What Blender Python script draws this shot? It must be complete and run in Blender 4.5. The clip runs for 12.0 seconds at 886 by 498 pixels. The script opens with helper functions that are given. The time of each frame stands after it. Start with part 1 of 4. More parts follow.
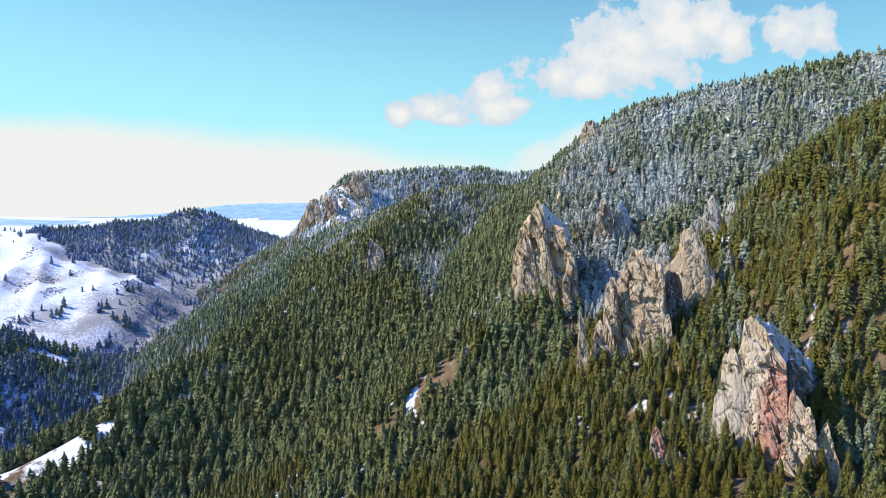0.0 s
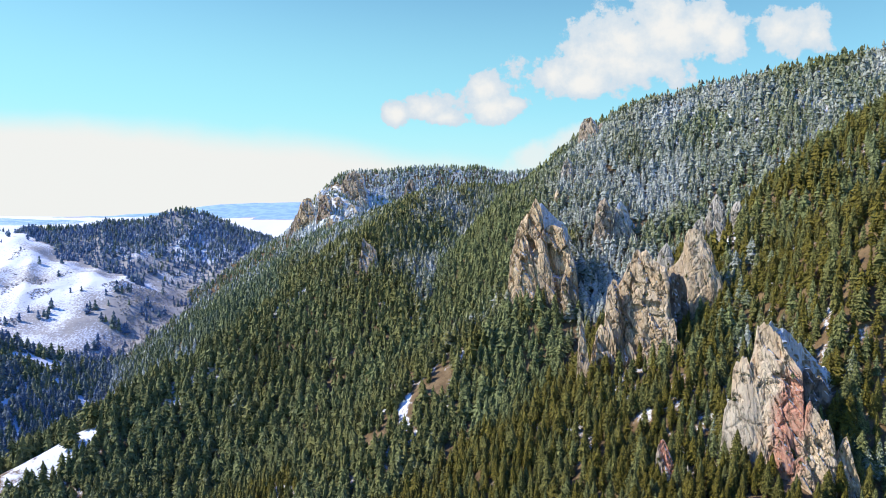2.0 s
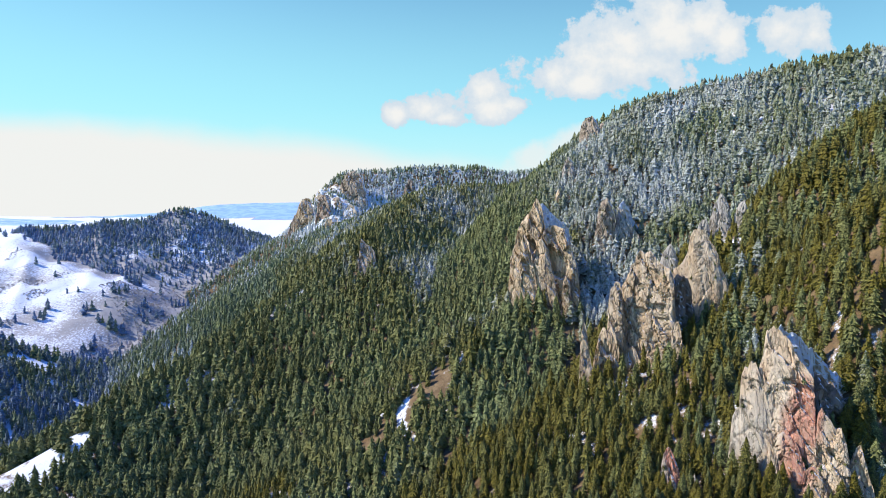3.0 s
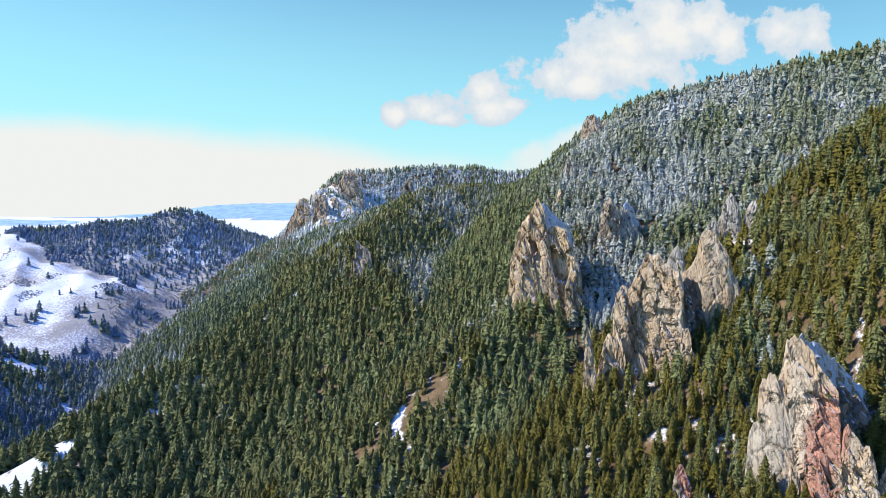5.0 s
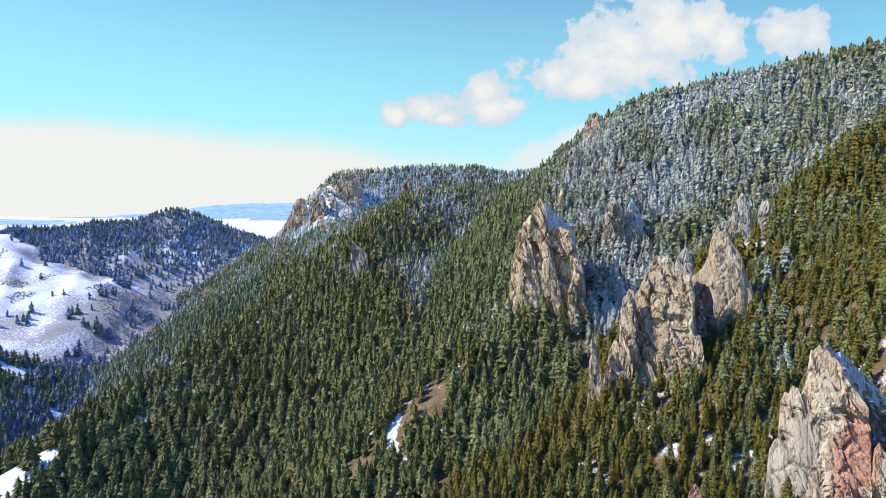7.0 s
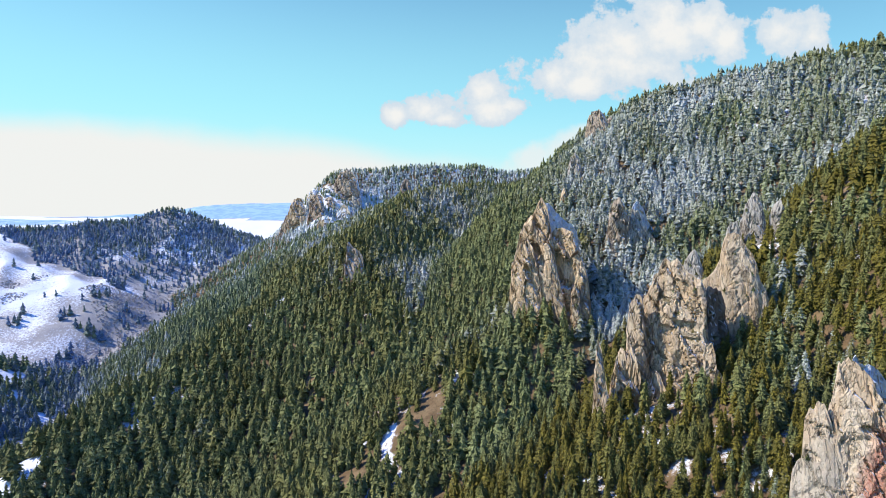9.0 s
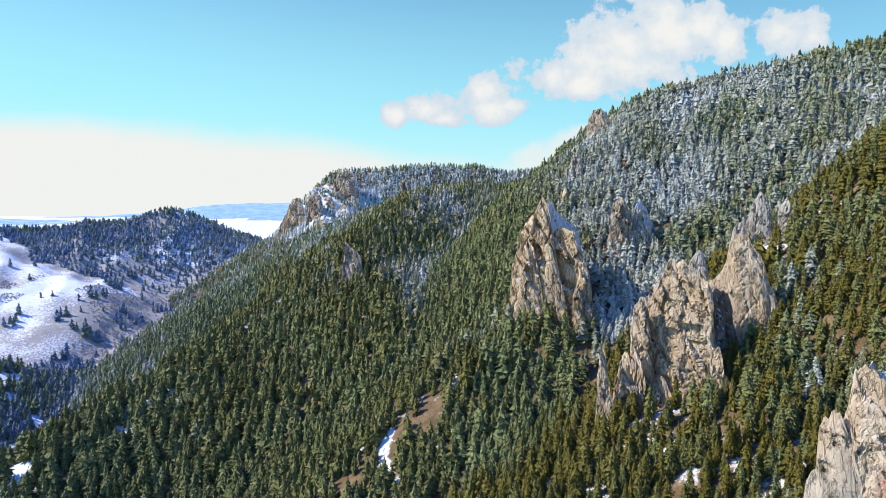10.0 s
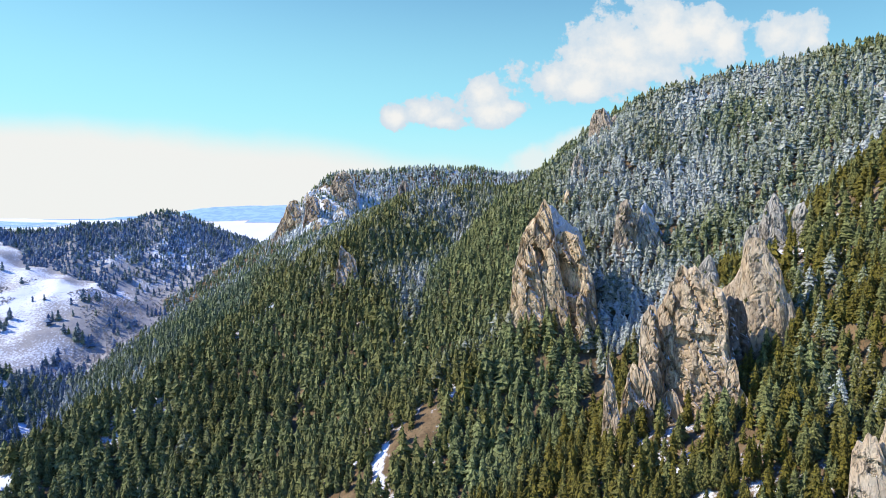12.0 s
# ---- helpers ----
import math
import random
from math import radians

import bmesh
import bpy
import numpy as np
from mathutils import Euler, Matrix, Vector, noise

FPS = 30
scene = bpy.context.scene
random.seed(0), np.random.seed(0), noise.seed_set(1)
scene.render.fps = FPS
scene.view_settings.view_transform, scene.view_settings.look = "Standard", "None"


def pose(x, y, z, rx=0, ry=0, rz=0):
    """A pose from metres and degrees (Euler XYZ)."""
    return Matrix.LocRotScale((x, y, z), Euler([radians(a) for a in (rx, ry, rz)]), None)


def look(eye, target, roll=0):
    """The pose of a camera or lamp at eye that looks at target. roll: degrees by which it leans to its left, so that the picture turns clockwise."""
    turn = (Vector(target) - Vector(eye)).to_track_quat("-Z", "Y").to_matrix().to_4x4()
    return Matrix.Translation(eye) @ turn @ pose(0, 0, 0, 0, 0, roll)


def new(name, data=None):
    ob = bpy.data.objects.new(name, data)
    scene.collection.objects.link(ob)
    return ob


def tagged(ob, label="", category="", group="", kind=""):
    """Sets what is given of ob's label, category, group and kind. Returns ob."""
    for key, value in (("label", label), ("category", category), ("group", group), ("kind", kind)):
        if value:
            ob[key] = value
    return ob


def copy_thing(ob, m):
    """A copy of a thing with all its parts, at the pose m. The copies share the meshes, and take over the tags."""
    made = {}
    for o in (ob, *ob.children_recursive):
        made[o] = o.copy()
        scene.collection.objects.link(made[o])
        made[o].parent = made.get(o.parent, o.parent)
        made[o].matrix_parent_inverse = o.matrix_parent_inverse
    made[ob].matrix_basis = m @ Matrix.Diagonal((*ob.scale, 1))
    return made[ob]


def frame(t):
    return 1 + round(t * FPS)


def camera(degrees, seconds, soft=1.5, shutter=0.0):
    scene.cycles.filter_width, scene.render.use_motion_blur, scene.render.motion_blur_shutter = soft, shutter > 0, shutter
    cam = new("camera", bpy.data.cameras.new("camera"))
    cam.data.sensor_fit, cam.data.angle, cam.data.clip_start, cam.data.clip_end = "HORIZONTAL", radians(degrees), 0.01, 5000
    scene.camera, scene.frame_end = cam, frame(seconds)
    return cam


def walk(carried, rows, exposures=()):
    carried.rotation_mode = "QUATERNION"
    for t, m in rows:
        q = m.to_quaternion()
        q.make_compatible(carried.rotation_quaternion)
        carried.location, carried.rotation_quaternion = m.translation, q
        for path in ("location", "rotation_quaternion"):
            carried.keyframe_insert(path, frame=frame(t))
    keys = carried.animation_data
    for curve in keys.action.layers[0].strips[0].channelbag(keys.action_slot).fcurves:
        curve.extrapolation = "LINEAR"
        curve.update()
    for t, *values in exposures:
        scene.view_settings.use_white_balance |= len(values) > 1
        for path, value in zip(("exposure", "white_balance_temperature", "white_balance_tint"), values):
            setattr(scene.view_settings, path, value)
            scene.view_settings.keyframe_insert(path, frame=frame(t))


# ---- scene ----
cam = camera(69.6, 12.0, soft=0.8)
METRES, EYE, TILT, LEAN, TURN = 100.0, 300.0, -3.1, 0.0, 0.0
ROWS = [
    (0.0, 0.0, 0.0, 0.0, 0.0, 0.0, 0.0),
    (0.5, 0.0029, 0.0419, 0.0025, -0.36, -0.03, 0.02),
    (1.0, 0.0049, 0.083, 0.005, -0.38, -0.04, 0.03),
    (1.5, 0.0074, 0.1242, 0.0071, -0.38, -0.05, 0.02),
    (2.0, 0.0101, 0.1655, 0.0089, -0.38, -0.04, 0.0),
    (2.5, 0.0131, 0.2069, 0.0113, -0.38, -0.04, -0.0),
    (3.0, 0.0166, 0.2483, 0.0131, -0.38, -0.02, -0.01),
    (5.0, 0.0304, 0.4148, 0.0216, -0.43, 0.02, -0.03),
    (5.5, 0.0336, 0.4563, 0.024, -0.43, 0.02, -0.04),
    (6.0, 0.037, 0.4975, 0.0266, -0.44, 0.03, -0.04),
    (6.5, 0.0408, 0.5391, 0.0287, -0.43, 0.03, -0.05),
    (7.0, 0.0437, 0.5803, 0.0309, -0.44, 0.04, -0.07),
    (9.0, 0.0582, 0.7461, 0.0394, -0.47, 0.06, -0.14),
    (9.5, 0.062, 0.7882, 0.0413, -0.47, 0.06, -0.15),
    (10.0, 0.0645, 0.8297, 0.0435, -0.47, 0.06, -0.17),
    (10.5, 0.0682, 0.8718, 0.0468, -0.48, 0.06, -0.15),
    (11.0, 0.0715, 0.9133, 0.0478, -0.49, 0.08, -0.15),
    (11.5, 0.0751, 0.955, 0.051, -0.5, 0.07, -0.18),
    (12.0, 0.0787, 0.9952, 0.0549, -0.5, 0.27, -0.15),
]
walk(cam, [(t, pose(0, 0, EYE, TILT, LEAN, TURN) @ pose(METRES * x, METRES * y, METRES * z, 90 + pitch, roll, yaw)) for t, x, y, z, yaw, pitch, roll in ROWS], [(0, 0.12), (12, 0.12)])

# cloud heaps: bearing, height, half width, half height (tangents seen from the start)
CLOUDS = ((0.356, 0.281, 0.121, 0.066), (0.286, 0.268, 0.082, 0.071), (0.409, 0.294, 0.099, 0.044), (0.261, 0.233, 0.099, 0.050),
          (0.177, 0.216, 0.083, 0.044), (0.331, 0.229, 0.099, 0.044), (0.226, 0.203, 0.066, 0.033), (0.444, 0.272, 0.049, 0.049),
          (0.545, 0.285, 0.077, 0.042), (0.576, 0.277, 0.044, 0.033), (0.063, 0.190, 0.039, 0.039), (0.085, 0.164, 0.072, 0.028),
          (-0.017, 0.164, 0.046, 0.035), (-0.065, 0.155, 0.028, 0.024), (0.014, 0.149, 0.044, 0.018), (0.107, 0.168, 0.044, 0.017))

# ---- light ----
SUN_ELEVATION, SUN_AZIMUTH = radians(42.5), radians(-86)
sun = new("sun", bpy.data.lights.new("sun", "SUN"))
sun.data.energy, sun.data.angle, sun.data.color = 5.0, radians(0.5), (1.0, 0.93, 0.82)
SUN_WAY = Vector((math.sin(SUN_AZIMUTH) * math.cos(SUN_ELEVATION), math.cos(SUN_AZIMUTH) * math.cos(SUN_ELEVATION), math.sin(SUN_ELEVATION)))
sun.matrix_world = look(SUN_WAY * 600 + Vector((0, 300, EYE)), (0, 300, EYE))


class Nodes:
    """Shortcuts for building a node tree."""

    def __init__(self, tree):
        self.tree = tree
        tree.nodes.clear()

    def node(self, kind, **settings):
        n = self.tree.nodes.new(kind)
        for key, value in settings.items():
            if key == "op":
                n.operation = value
            elif key == "blend":
                n.blend_type = value
            elif key == "dims":
                n.noise_dimensions = value
            elif key == "feature":
                n.feature = value
            elif key == "name":
                n.attribute_name = value
        return n

    def put(self, socket, value):
        if hasattr(value, "is_output"):
            self.tree.links.new(value, socket)
        elif value is not None:
            socket.default_value = value

    def math(self, op, a, b=None, c=None, clamp=False):
        n = self.node("ShaderNodeMath", op=op)
        n.use_clamp = clamp
        for i, v in enumerate((a, b, c)):
            self.put(n.inputs[i], v)
        return n.outputs[0]

    def ramp(self, x, lo, hi, out_lo=0.0, out_hi=1.0):
        n = self.node("ShaderNodeMapRange")
        n.interpolation_type = "SMOOTHSTEP"
        for i, v in enumerate((x, lo, hi, out_lo, out_hi)):
            self.put(n.inputs[i], v)
        return n.outputs[0]

    def mix(self, f, a, b, blend="MIX"):
        n = self.node("ShaderNodeMix")
        n.data_type, n.blend_type = "RGBA", blend
        self.put(n.inputs[0], f)
        self.put(n.inputs[6], (*a, 1) if isinstance(a, tuple) else a)
        self.put(n.inputs[7], (*b, 1) if isinstance(b, tuple) else b)
        return n.outputs[2]

    def noise(self, where, scale, detail=4.0, rough=0.55, squash=None):
        if squash:
            m = self.node("ShaderNodeMapping")
            self.put(m.inputs[0], where)
            m.inputs[3].default_value = squash
            where = m.outputs[0]
        n = self.node("ShaderNodeTexNoise")
        self.put(n.inputs["Vector"], where)
        n.inputs["Scale"].default_value, n.inputs["Detail"].default_value, n.inputs["Roughness"].default_value = scale, detail, rough
        return n.outputs[0]

    def attribute(self, name):
        return self.node("ShaderNodeAttribute", name=name).outputs["Fac"]


# ---- sky with its bank of clouds ----
world = bpy.data.worlds.new("sky")
scene.world = world
world.use_nodes = True
w = Nodes(world.node_tree)
coords = w.node("ShaderNodeTexCoord").outputs["Generated"]
parts = w.node("ShaderNodeSeparateXYZ")
w.put(parts.inputs[0], coords)
dx, dy, dz = parts.outputs
ahead = w.math("MAXIMUM", dy, 0.05)
su, sv = w.math("DIVIDE", dx, ahead), w.math("DIVIDE", dz, ahead)
sky = w.node("ShaderNodeTexSky")
sky.sky_type, sky.sun_disc = "NISHITA", False
sky.sun_elevation, sky.sun_rotation = SUN_ELEVATION, SUN_AZIMUTH
sky.altitude, sky.air_density, sky.dust_density, sky.ozone_density = 1800, 1.0, 0.6, 1.5
blue = w.mix(1.0, sky.outputs[0], (0.088, 0.145, 0.165), "MULTIPLY")
flat = w.node("ShaderNodeCombineXYZ")
w.put(flat.inputs[0], su), w.put(flat.inputs[1], sv)
puff = w.noise(flat.outputs[0], 16.0, 7.0, 0.62)
fine = w.noise(flat.outputs[0], 4.0, 5.0, 0.55)
bank = None
for cu, cv, ru, rv in CLOUDS:
    a = w.math("DIVIDE", w.math("SUBTRACT", su, cu), ru)
    b = w.math("DIVIDE", w.math("SUBTRACT", sv, cv), rv)
    d = w.math("SUBTRACT", 1.0, w.math("SQRT", w.math("ADD", w.math("MULTIPLY", a, a), w.math("MULTIPLY", b, b))))
    bank = d if bank is None else w.math("SMOOTH_MAX", bank, d, 0.15)
billow = w.math("ADD", bank, w.math("MULTIPLY", w.math("SUBTRACT", puff, 0.5), 2.5))
cover = w.math("MULTIPLY", w.ramp(billow, 0.10, 0.32), w.ramp(dy, 0.1, 0.3))
low = w.math("SUBTRACT", 1.0, w.math("ADD", w.math("POWER", w.math("ABSOLUTE", w.math("DIVIDE", w.math("SUBTRACT", su, 0.20), 0.12)), 2.0),
                                     w.math("POWER", w.math("ABSOLUTE", w.math("DIVIDE", w.math("SUBTRACT", w.math("SUBTRACT", sv, w.math("MULTIPLY", su, 0.35)), 0.035), 0.035)), 2.0)))
wisp = w.math("MULTIPLY", w.ramp(w.math("ADD", low, w.math("MULTIPLY", w.math("SUBTRACT", puff, 0.5), 2.0)), 0.0, 0.9), 0.75)
# white veil over the horizon, thicker towards the sun
veil_line = w.math("ADD", w.math("MULTIPLY", su, -0.10), w.math("ADD", 0.075, w.math("MULTIPLY", w.math("SUBTRACT", fine, 0.5), 0.06)))
veil = w.ramp(w.math("SUBTRACT", sv, veil_line), 0.035, -0.02)
veil = w.math("MULTIPLY", veil, w.ramp(su, 0.42, -0.05))
haze = w.math("MULTIPLY", w.ramp(dz, 0.50, 0.02), w.ramp(su, 0.75, -0.45, 0.80, 1.22))
deep = w.mix(w.ramp(dz, 0.34, 0.80), blue, (0.04, 0.20, 0.95))
pale = w.mix(w.math("MULTIPLY", haze, 0.78), deep, (0.42, 0.88, 0.90))
pale = w.mix(w.ramp(dz, 0.17, 0.03, 0.0, 0.6), pale, (0.62, 0.85, 0.86))
pale = w.mix(w.math("MULTIPLY", veil, w.ramp(dy, 0.0, 0.3)), pale, (0.81, 0.82, 0.80))
shade = w.mix(w.ramp(billow, 0.15, 1.1), (0.58, 0.68, 0.77), (0.83, 0.83, 0.81))
pale = w.mix(w.math("MULTIPLY", wisp, w.ramp(dy, 0.1, 0.3)), pale, (0.80, 0.81, 0.80))
seen = w.mix(cover, pale, shade)
seen = w.mix(w.ramp(dz, -0.02, -0.12), seen, (0.12, 0.16, 0.2))
back = w.node("ShaderNodeBackground")
w.put(back.inputs[0], seen)
back.inputs[1].default_value = 1.0
out = w.node("ShaderNodeOutputWorld")
w.put(out.inputs[0], back.outputs[0])

# ---- materials ----
def material(name, rough=0.9, gloss=0.2):
    m = bpy.data.materials.new(name)
    m.use_nodes = True
    n = Nodes(m.node_tree)
    bsdf = n.node("ShaderNodeBsdfPrincipled")
    bsdf.inputs["Roughness"].default_value, bsdf.inputs["Specular IOR Level"].default_value = rough, gloss
    end = n.node("ShaderNodeOutputMaterial")
    n.put(end.inputs[0], bsdf.outputs[0])
    return m, n, bsdf, n.node("ShaderNodeNewGeometry").outputs


def relief(n, bsdf, height, distance, strength=1.0):
    b = n.node("ShaderNodeBump")
    b.inputs["Strength"].default_value, b.inputs["Distance"].default_value = strength, distance
    n.put(b.inputs["Height"], height)
    n.put(bsdf.inputs["Normal"], b.outputs[0])


def up(n, geo):
    s = n.node("ShaderNodeSeparateXYZ")
    n.put(s.inputs[0], geo["Normal"])
    return s.outputs


SNOW = (0.80, 0.83, 0.88)


def ground_material():
    m, n, bsdf, geo = material("ground_cover")
    at = geo["Position"]
    big, mid, small = n.noise(at, 0.02, 5), n.noise(at, 0.11, 6, 0.65), n.noise(at, 0.9, 5, 0.65)
    soil = n.mix(n.ramp(mid, 0.35, 0.65), (0.15, 0.095, 0.048), (0.25, 0.17, 0.09))
    soil = n.mix(n.ramp(small, 0.45, 0.75), soil, (0.07, 0.065, 0.04))
    straw = n.mix(n.ramp(mid, 0.3, 0.7), (0.42, 0.395, 0.37), (0.34, 0.325, 0.31))
    bare = n.mix(n.attribute("brush"), soil, straw)
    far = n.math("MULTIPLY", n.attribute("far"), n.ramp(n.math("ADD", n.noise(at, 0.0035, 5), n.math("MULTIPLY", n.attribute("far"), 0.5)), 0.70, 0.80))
    # woods of the far ranges, with blue distance haze mixed into the colour
    hazy_woods = n.mix(n.ramp(big, 0.4, 0.6), (0.26, 0.42, 0.62), (0.34, 0.52, 0.72))
    bare = n.mix(far, bare, hazy_woods)
    patch = n.math("ADD", n.math("ADD", n.math("MULTIPLY", mid, 0.8), n.math("MULTIPLY", small, 0.35)), n.math("MULTIPLY", big, 0.35))
    stubble = n.math("ADD", n.math("ADD", n.math("MULTIPLY", n.noise(at, 0.35, 6, 0.75), 0.95), n.math("MULTIPLY", mid, 0.25)), n.math("MULTIPLY", big, 0.3))
    patch = n.math("ADD", n.math("MULTIPLY", patch, n.math("SUBTRACT", 1.0, n.attribute("brush"))), n.math("MULTIPLY", stubble, n.attribute("brush")))
    level = n.math("ADD", patch, n.math("MULTIPLY", n.math("SUBTRACT", n.attribute("snow"), 0.5), 1.1))
    lies = n.ramp(level, 0.72, 0.86)
    n.put(bsdf.inputs["Base Color"], n.mix(lies, bare, SNOW))
    relief(n, bsdf, n.math("ADD", mid, n.math("MULTIPLY", small, 0.3)), 1.6, 0.8)
    return m


def needle_material(name="needles"):
    m, n, bsdf, geo = material(name, 0.75, 0.25)
    at = geo["Position"]
    tone, snow = n.attribute("tone"), n.attribute("snow")
    island = geo["Random Per Island"]
    small = n.noise(at, 1.7, 4, 0.75)
    # tones below 0 paint blue distance haze into the needles
    haze_tint = n.ramp(tone, 0.0, -0.6)
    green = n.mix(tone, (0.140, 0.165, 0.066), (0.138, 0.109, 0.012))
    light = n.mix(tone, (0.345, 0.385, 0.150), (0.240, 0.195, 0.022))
    green, light = n.mix(haze_tint, green, (0.120, 0.200, 0.370)), n.mix(haze_tint, light, (0.230, 0.335, 0.540))
    col = n.mix(n.ramp(n.math("ADD", n.math("MULTIPLY", island, 0.45), small), 0.4, 1.05), green, light)
    # near-black flecks paint the shade in the gaps between needle clumps
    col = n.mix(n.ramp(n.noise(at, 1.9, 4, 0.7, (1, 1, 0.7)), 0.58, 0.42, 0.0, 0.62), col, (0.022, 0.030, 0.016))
    z = up(n, geo)[2]
    lying = n.math("ADD", n.math("MULTIPLY", z, 0.18), n.math("ADD", n.math("MULTIPLY", n.noise(at, 1.5, 4, 0.75), 0.85), n.math("MULTIPLY", island, 0.10)))
    lies = n.ramp(n.math("ADD", lying, n.math("MULTIPLY", n.math("SUBTRACT", snow, 0.5), 0.9)), 0.62, 0.97)
    n.put(bsdf.inputs["Base Color"], n.mix(n.math("MULTIPLY", lies, 0.58), col, SNOW))
    tuft = n.math("ADD", n.noise(at, 2.2, 3, 0.7), n.math("MULTIPLY", n.noise(at, 6.0, 2, 0.6), 0.5))
    relief(n, bsdf, tuft, 0.3, 0.8)
    return m


def bark_material():
    m, n, bsdf, geo = material("bark", 0.95, 0.1)
    a = n.noise(geo["Position"], 3.0, 5, 0.7, (3, 3, 0.5))
    n.put(bsdf.inputs["Base Color"], n.mix(n.ramp(a, 0.35, 0.65), (0.07, 0.045, 0.03), (0.20, 0.13, 0.085)))
    relief(n, bsdf, a, 0.06)
    return m


def rock_material(name, tan, pale, red=0.0, spot=None, snowy=0.0):
    m, n, bsdf, geo = material(name, 0.92, 0.12)
    at = geo["Position"]
    streak = n.noise(at, 0.22, 7, 0.65, (1, 1, 0.3))
    mid = n.noise(at, 0.16, 7, 0.7)
    small = n.noise(at, 0.9, 6, 0.72, (1, 1, 0.55))
    col = n.mix(n.ramp(streak, 0.40, 0.60), tan, pale)
    col = n.mix(n.ramp(mid, 0.52, 0.68, 0.0, 0.4), col, (0.47, 0.41, 0.34))
    # dark weathered skin in broad streaks
    skin_tone = n.noise(at, 0.06, 5, 0.6, (1, 1, 0.5))
    col = n.mix(n.ramp(skin_tone, 0.50, 0.66, 0.0, 0.5), col, (0.34, 0.27, 0.20))
    if red:
        stain = n.noise(at, 0.045, 5, 0.55, (1, 1, 0.35))
        ruddy = n.mix(n.ramp(small, 0.35, 0.65), (0.68, 0.25, 0.165), (0.74, 0.43, 0.31))
        reach = n.ramp(stain, 0.56 - red, 0.64 - red)
        if spot:
            # the staining runs down the middle of the face
            p = n.node("ShaderNodeSeparateXYZ")
            n.put(p.inputs[0], at)
            drift = n.math("MULTIPLY", n.math("SUBTRACT", p.outputs[2], spot[1]), 0.19)
            a = n.math("DIVIDE", n.math("SUBTRACT", n.math("SUBTRACT", p.outputs[0], spot[0]), drift), spot[2])
            b = n.math("DIVIDE", n.math("SUBTRACT", p.outputs[2], spot[1]), spot[3])
            d = n.math("SUBTRACT", 1.0, n.math("ADD", n.math("MULTIPLY", a, a), n.math("MULTIPLY", b, b)))
            reach = n.ramp(n.math("ADD", d, n.math("MULTIPLY", n.math("SUBTRACT", stain, 0.5), 7.0)), -0.2, 1.4, 0.0, 0.85)
            # grey weathered skin to one side of it
            skin = n.ramp(n.math("ADD", a, n.math("MULTIPLY", n.math("SUBTRACT", mid, 0.5), 6.0)), -0.6, -1.8, 0.0, 0.6)
            col = n.mix(n.math("MULTIPLY", skin, n.ramp(b, 0.9, 0.3)), col, (0.70, 0.63, 0.52))
        col = n.mix(reach, col, ruddy)
    col = n.mix(n.ramp(small, 0.57, 0.72, 0.0, 0.42), col, (0.24, 0.17, 0.11))
    pits = n.noise(at, 0.33, 5, 0.62, (1, 1, 0.7))
    # pits are coloured dark: painted shade inside the small hollows
    col = n.mix(n.ramp(pits, 0.60, 0.67, 0.0, 0.55), col, (0.16, 0.12, 0.09))
    lean = n.node("ShaderNodeMapping")
    n.put(lean.inputs[0], at)
    lean.inputs[2].default_value = (0.0, radians(12), 0.0)
    crack = n.math("ABSOLUTE", n.math("SUBTRACT", n.noise(lean.outputs[0], 0.34, 4, 0.6, (1, 1, 0.16)), 0.5))
    split = n.ramp(crack, 0.0, 0.034)
    col = n.mix(n.ramp(split, 0.0, 1.0, 0.32, 0.0), col, (0.11, 0.08, 0.055))
    # lichen and grass on ledges, snow where it is sheltered from the sun
    nx, ny, nz = up(n, geo)
    col = n.mix(n.math("MULTIPLY", n.ramp(nz, 0.45, 0.8), n.ramp(mid, 0.4, 0.55)), col, (0.14, 0.12, 0.05))
    lie = n.math("ADD", n.math("MULTIPLY", nz, 0.9), n.math("MULTIPLY", nx, 0.75))
    lies = n.ramp(n.math("ADD", lie, n.math("MULTIPLY", n.math("SUBTRACT", mid, 0.5), 1.4)), 0.74 - snowy, 0.90 - snowy)
    n.put(bsdf.inputs["Base Color"], n.mix(lies, col, SNOW))
    relief(n, bsdf, n.math("ADD", n.math("ADD", n.math("MULTIPLY", split, 0.5), n.ramp(pits, 0.60, 0.68, 0.0, -0.8)), n.math("ADD", n.math("MULTIPLY", streak, 0.4), n.math("MULTIPLY", n.noise(at, 1.6, 7, 0.75, (1, 1, 0.6)), 0.9))), 0.8, 1.0)
    return m


def twig_material():
    m, n, bsdf, geo = material("twigs", 0.95, 0.1)
    a = n.noise(geo["Position"], 2.5, 4, 0.7)
    col = n.mix(n.ramp(a, 0.35, 0.65), (0.50, 0.46, 0.43), (0.64, 0.59, 0.55))
    n.put(bsdf.inputs["Base Color"], n.mix(n.math("MULTIPLY", geo["Random Per Island"], 0.4), col, (0.32, 0.28, 0.26)))
    return m


GROUND, NEEDLES, BARK, TWIGS = ground_material(), needle_material(), bark_material(), twig_material()
LIMESTONE = rock_material("limestone", (0.70, 0.50, 0.295), (0.84, 0.665, 0.445))
GREY_LIMESTONE = rock_material("grey_limestone", (0.65, 0.475, 0.30), (0.77, 0.62, 0.44))
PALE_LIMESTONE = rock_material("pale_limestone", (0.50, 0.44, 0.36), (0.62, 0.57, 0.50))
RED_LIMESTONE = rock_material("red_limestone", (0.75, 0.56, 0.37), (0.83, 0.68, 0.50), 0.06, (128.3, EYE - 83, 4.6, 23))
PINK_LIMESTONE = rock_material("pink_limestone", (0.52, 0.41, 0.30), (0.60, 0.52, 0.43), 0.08)
